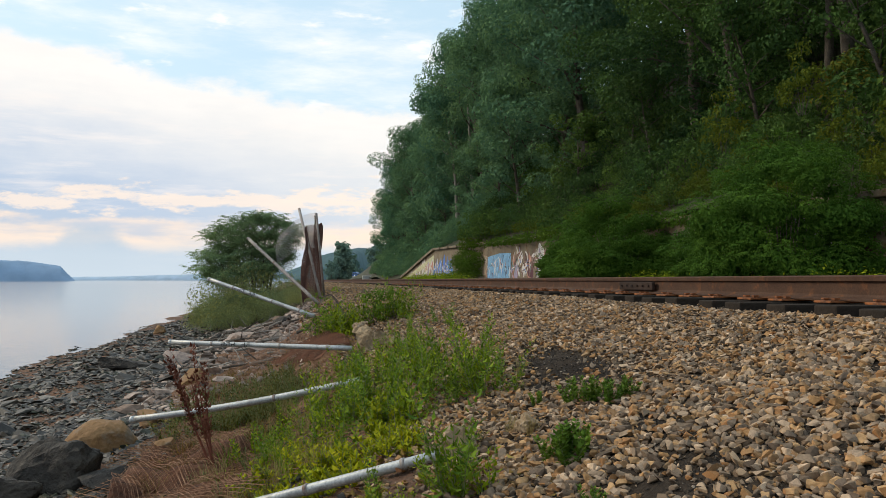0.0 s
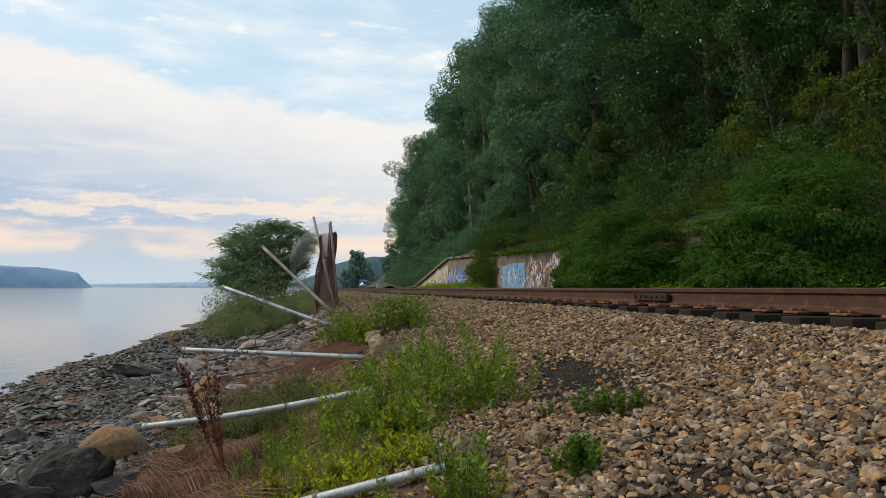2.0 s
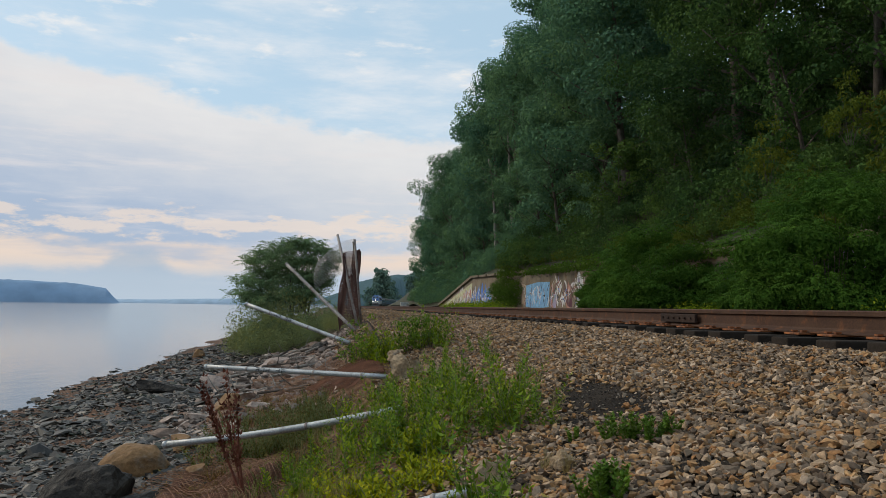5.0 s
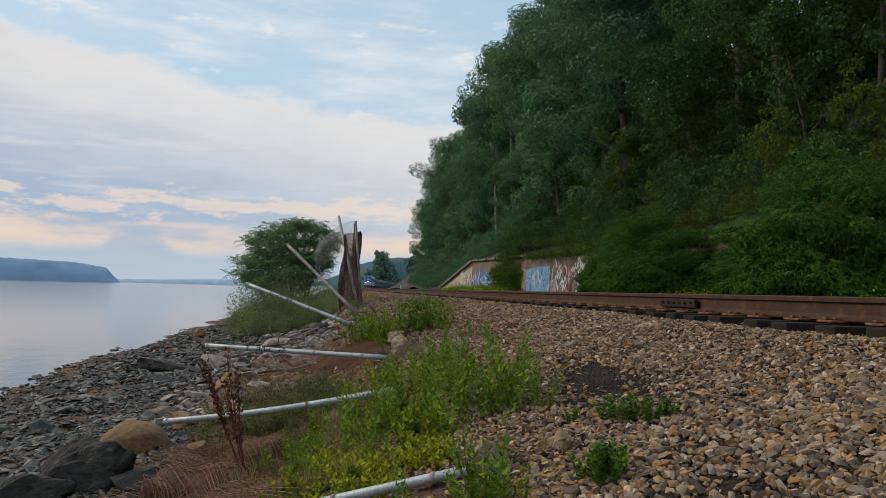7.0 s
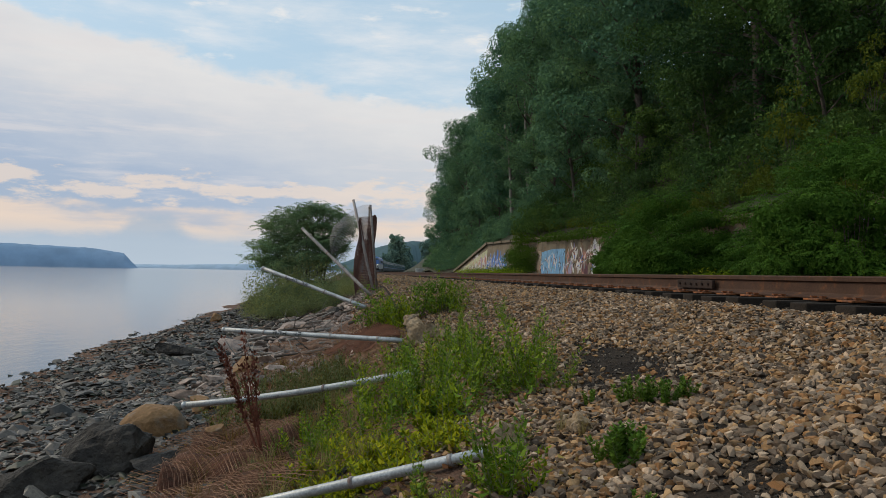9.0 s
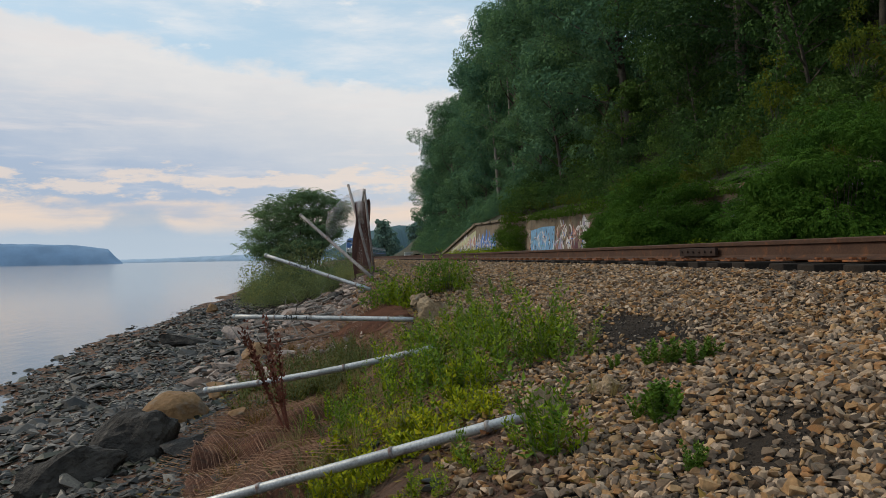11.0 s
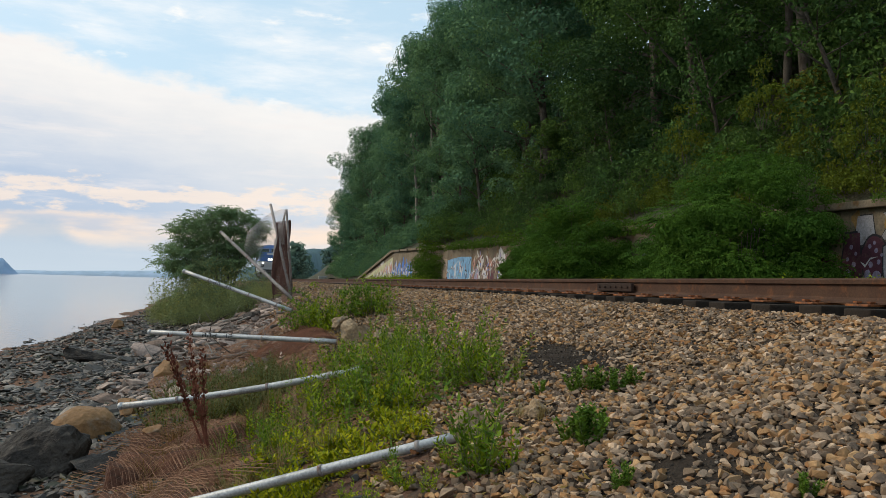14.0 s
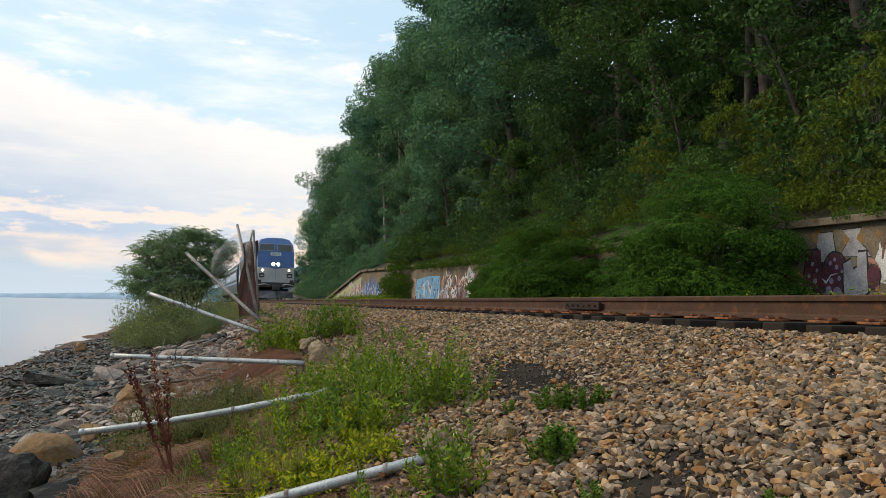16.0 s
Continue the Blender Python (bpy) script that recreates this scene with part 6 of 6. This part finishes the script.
def coach():
    root = new("passenger_coach")
    tagged(root, "stainless passenger coach with a dark window band", "train coach", "coaches of the train")
    half = [(1.40, .55), (1.52, 1.2), (1.52, 3.0), (1.36, 3.55), (.9, 3.85), (.4, 3.92)]
    ring = half + [(-x, z) for x, z in reversed(half)]
    n = len(ring)
    V, F = [], []
    for y in (0, 25.6):
        V += [(x, y, z) for x, z in ring]
    F = [(i, n + i, n + (i + 1) % n, (i + 1) % n) for i in range(n)] + [tuple(range(n)), tuple(range(2 * n - 1, n - 1, -1))]
    mesh_object("body", V, F, M_COACH, root)
    for s in (-1, 1):
        part("stripe", box_bm(s * 1.528 - .005, .2, 1.55, s * 1.528 + .005, 25.4, 1.72), M_TRAIN_BLUE, root)
        part("roof_edge", box_bm(s * 1.49 - .03, .1, 3.02, s * 1.49 + .03, 25.5, 3.12), M_TRAIN_SILVER, root)
        for k in range(11):
            part("window", box_bm(s * 1.526 - .01, 2.2 + k * 1.98, 1.95, s * 1.526 + .01, 3.75 + k * 1.98, 2.70, .006), M_GLASS, root)
        for y0 in (3, 20):
            tf = part("truck_frame", box_bm(s * 1.05 - .1, y0, .25, s * 1.05 + .1, y0 + 2.8, .75, .04), M_TRAIN_DARK, root)
            for y in (y0 + .3, y0 + 2.5):
                bm = bmesh.new()
                bmesh.ops.create_cone(bm, cap_ends=True, segments=20, radius1=.45, radius2=.45, depth=.13, matrix=pose(s * .755, y, .45, 0, 90, 0))
                part("wheel", bm, M_TRAIN_DARK, tf)
    return root


LOCO = locomotive()
COACHES = [coach()]
for _ in range(5):
    COACHES.append(copy_thing(COACHES[0], Matrix()))


# ---- small stones of the shore and the ballast ----
def shore_stones():
    rng = np.random.default_rng(40)

    def put(count, x0, x1, y0, y1, lo, hi, near=1.0):
        x, y = rng.uniform(x0, x1, count), y0 + (y1 - y0) * rng.random(count) ** near
        s = lo + (hi - lo) * rng.random(count) ** 2.2
        z = np.array([land_z(a, b) for a, b in zip(x, y)])
        return np.stack([x, y, z + s * .10], 1), s
    parts_ = [put(11000, -5.0, -1.2, 5.0, 15, .03, .125), put(4600, -5.2, -1.5, 14, 30, .06, .20), put(1500, -5.5, -3.2, 28, 48, .10, .26), put(4600, -5.0, -.9, 4.0, 12, .022, .06),
              put(1600, -6.1, -4.8, 9, 30, .05, .13), put(230, -4.9, -1.5, 5, 20, .16, .30), put(260, -7.2, -5.2, 8, 34, .10, .26), put(700, -7.0, -5.0, 8, 40, .04, .12), put(500, -1.4, .4, 4, 9, .04, .12),
              put(5200, -5.0, -.5, -10, 5.2, .06, .20), put(300, -.8, .6, -10, 4, .04, .12)]
    P, S = np.concatenate([p for p, _ in parts_]), np.concatenate([s for _, s in parts_])
    keep = ~((np.abs(P[:, 0] + 1.72) < .45) & (np.abs(P[:, 1] - 7.35) < .35) & (S > .15))
    P, S = P[keep], S[keep]
    shore = new("shore_stones")
    tagged(shore, "dark wet stones and slabs along the river's edge", "stones", kind="structure")
    big = np.nonzero((S > .105) & (P[:, 1] < 13))[0][:290]
    meshes = []
    for v, f in SLABS:
        me = poly_mesh("stone", v, f)
        me.materials.append(M_SHORE)
        meshes.append(me)
    R = turn_matrices(rng, len(big), .22)
    for k, i in enumerate(big):
        o = new("stone", meshes[k % len(meshes)])
        o.parent = shore
        o.matrix_basis = Matrix.Translation(P[i]) @ Matrix(R[k].tolist()).to_4x4() @ Matrix.Scale(S[i] * 1.5, 4)
    rest = np.setdiff1d(np.arange(len(P)), big)
    bp, bs = put(3600, -1.9, .5, 8.6, 21, .04, .17)
    tagged(mesh_link("bank_stones", heap_mesh("bank_stones", rng, SLABS, bp, bs * 1.4, .4), M_RUBBLE, shore, "paler broken stones up the bank"), kind="stuff")
    tagged(mesh_link("small_stones", heap_mesh("small_stones", rng, SLABS, P[rest], S[rest] * 1.3, .2), M_SHORE, shore), kind="stuff")


shore_stones()


def ballast():
    rng = np.random.default_rng(41)

    def bare(x, y):
        """Thinly covered places where dark cinder shows through."""
        return (np.clip(1 - np.hypot((x - 1.98) / .46, (y - 4.7) / 1.35), 0, 1) * 1.05 + np.clip(1 - np.hypot((x - 1.50) / .38, (y - 2.0) / .5), 0, 1) * .78
                + np.clip(1 - np.hypot((x - 1.75) / .22, (y - 2.7) / .5), 0, 1) * .6)

    def put(count, x0, x1, y0, y1, lo, hi, lift=.35):
        x, y = rng.uniform(x0, x1, count), rng.uniform(y0, y1, count)
        s = lo + (hi - lo) * rng.random(count) ** 1.6
        keep = rng.random(count) > bare(x, y) * 1.25
        x, y, s = x[keep], y[keep], s[keep]
        b = np.array([bend(v) for v in y])
        z = np.array([land_z(a + q, v) for a, q, v in zip(x, b, y)])
        return np.stack([x + b, y, z + s * lift * rng.uniform(.1, 1, len(s))], 1), s
    sets = [put(30000, .85, 3.5, .6, 8.0, .026, .056), put(18500, .95, 3.5, 8.0, 18, .030, .060), put(9500, .95, 3.55, 18, 40, .045, .09), put(2400, 1.0, 3.6, 40, 75, .09, .15),
            put(2000, .40, 1.05, 1.5, 9, .025, .06), put(3600, 3.45, 4.8, 1, 18, .03, .065, .1), put(9000, 1.0, 3.5, .8, 6, .010, .024, .1), put(300, 1.0, 3.2, .8, 7, .055, .075), put(700, .2, .8, 9, 16, .05, .12),
            put(9500, .6, 3.5, -8, .7, .045, .085), put(7000, .85, 3.5, -2.5, .8, .028, .06), put(500, .2, .9, -10, 3, .03, .08), put(1500, 3.45, 4.8, -10, 1, .05, .08, .1),
            put(4200, 5.9, 11.0, 1, 30, .07, .12, .1)]
    P, S = np.concatenate([p for p, _ in sets]), np.concatenate([s for _, s in sets])
    # keep stones clear of rails and tie tops
    keep = ~((P[:, 0] > 3.48) & (P[:, 0] < 11.5) & (P[:, 2] > -.215))
    P, S = P[keep], S[keep]
    bed = new("ballast")
    tagged(bed, "loose grey and tan crushed-stone ballast beside the track", "ballast", kind="structure")
    d = np.hypot(P[:, 0] - 1.6, P[:, 1] - 1.9)
    near = np.argsort(d)[:295]
    meshes = []
    for v, f in KINDS:
        me = poly_mesh("stone", v, f)
        me.materials.append(M_BALLAST)
        meshes.append(me)
    R = turn_matrices(rng, len(near), .5)
    for k, i in enumerate(near):
        o = new("stone", meshes[k % len(meshes)])
        o.parent = bed
        o.matrix_basis = Matrix.Translation(P[i]) @ Matrix(R[k].tolist()).to_4x4() @ Matrix.Scale(S[i] * 1.12, 4)
    rest = np.setdiff1d(np.arange(len(P)), near)
    far = (P[rest, 1] > 3.2) | (P[rest, 1] < .6) | (S[rest] < .027)
    off, rest = rest[far], rest[~far]
    tagged(mesh_link("loose_stones", heap_mesh("loose_stones", rng, KINDS, P[rest], S[rest] * 1.2, .36), M_BALLAST, bed), kind="stuff")
    tagged(mesh_link("distant_stones", heap_mesh("distant_stones", rng, CHIPS, P[off], S[off] * 1.2, .34), M_BALLAST, bed), kind="stuff")


ballast()


def cinders():
    rng = np.random.default_rng(43)
    n = 6500
    x, y = rng.uniform(1.1, 2.6, n), rng.uniform(1.3, 6.2, n)
    s = rng.uniform(.007, .022, n)
    z = np.array([land_z(a, b) for a, b in zip(x, y)])
    tagged(mesh_link("cinders", heap_mesh("cinders", rng, SLABS, np.stack([x, y, z + s * .2], 1), s, .5), M_CINDER), "fine black cinders between the ballast stones", "cinders", kind="stuff")


cinders()


# ---- motion ----
def on_track(y):
    """Pose of a car whose leading end stands at y on the near track."""
    def c(v):
        return Vector((RAIL_X + GAUGE / 2 + bend(v), v, 0))
    a, b = c(y), c(y + 20)
    d = b - a
    return Matrix.Translation(a) @ pose(0, 0, .0, 0, 0, -math.degrees(math.atan2(d.x, d.y)))


def motions():
    speed, end = 24.6, 57.0
    for k, car in enumerate([LOCO] + COACHES):
        gap = 0 if k == 0 else 21.6 + (k - 1) * 26.2
        walk(car, [(t, on_track(end + speed * (16 - t) + gap)) for t in [i * .5 for i in range(33)]])


motions()
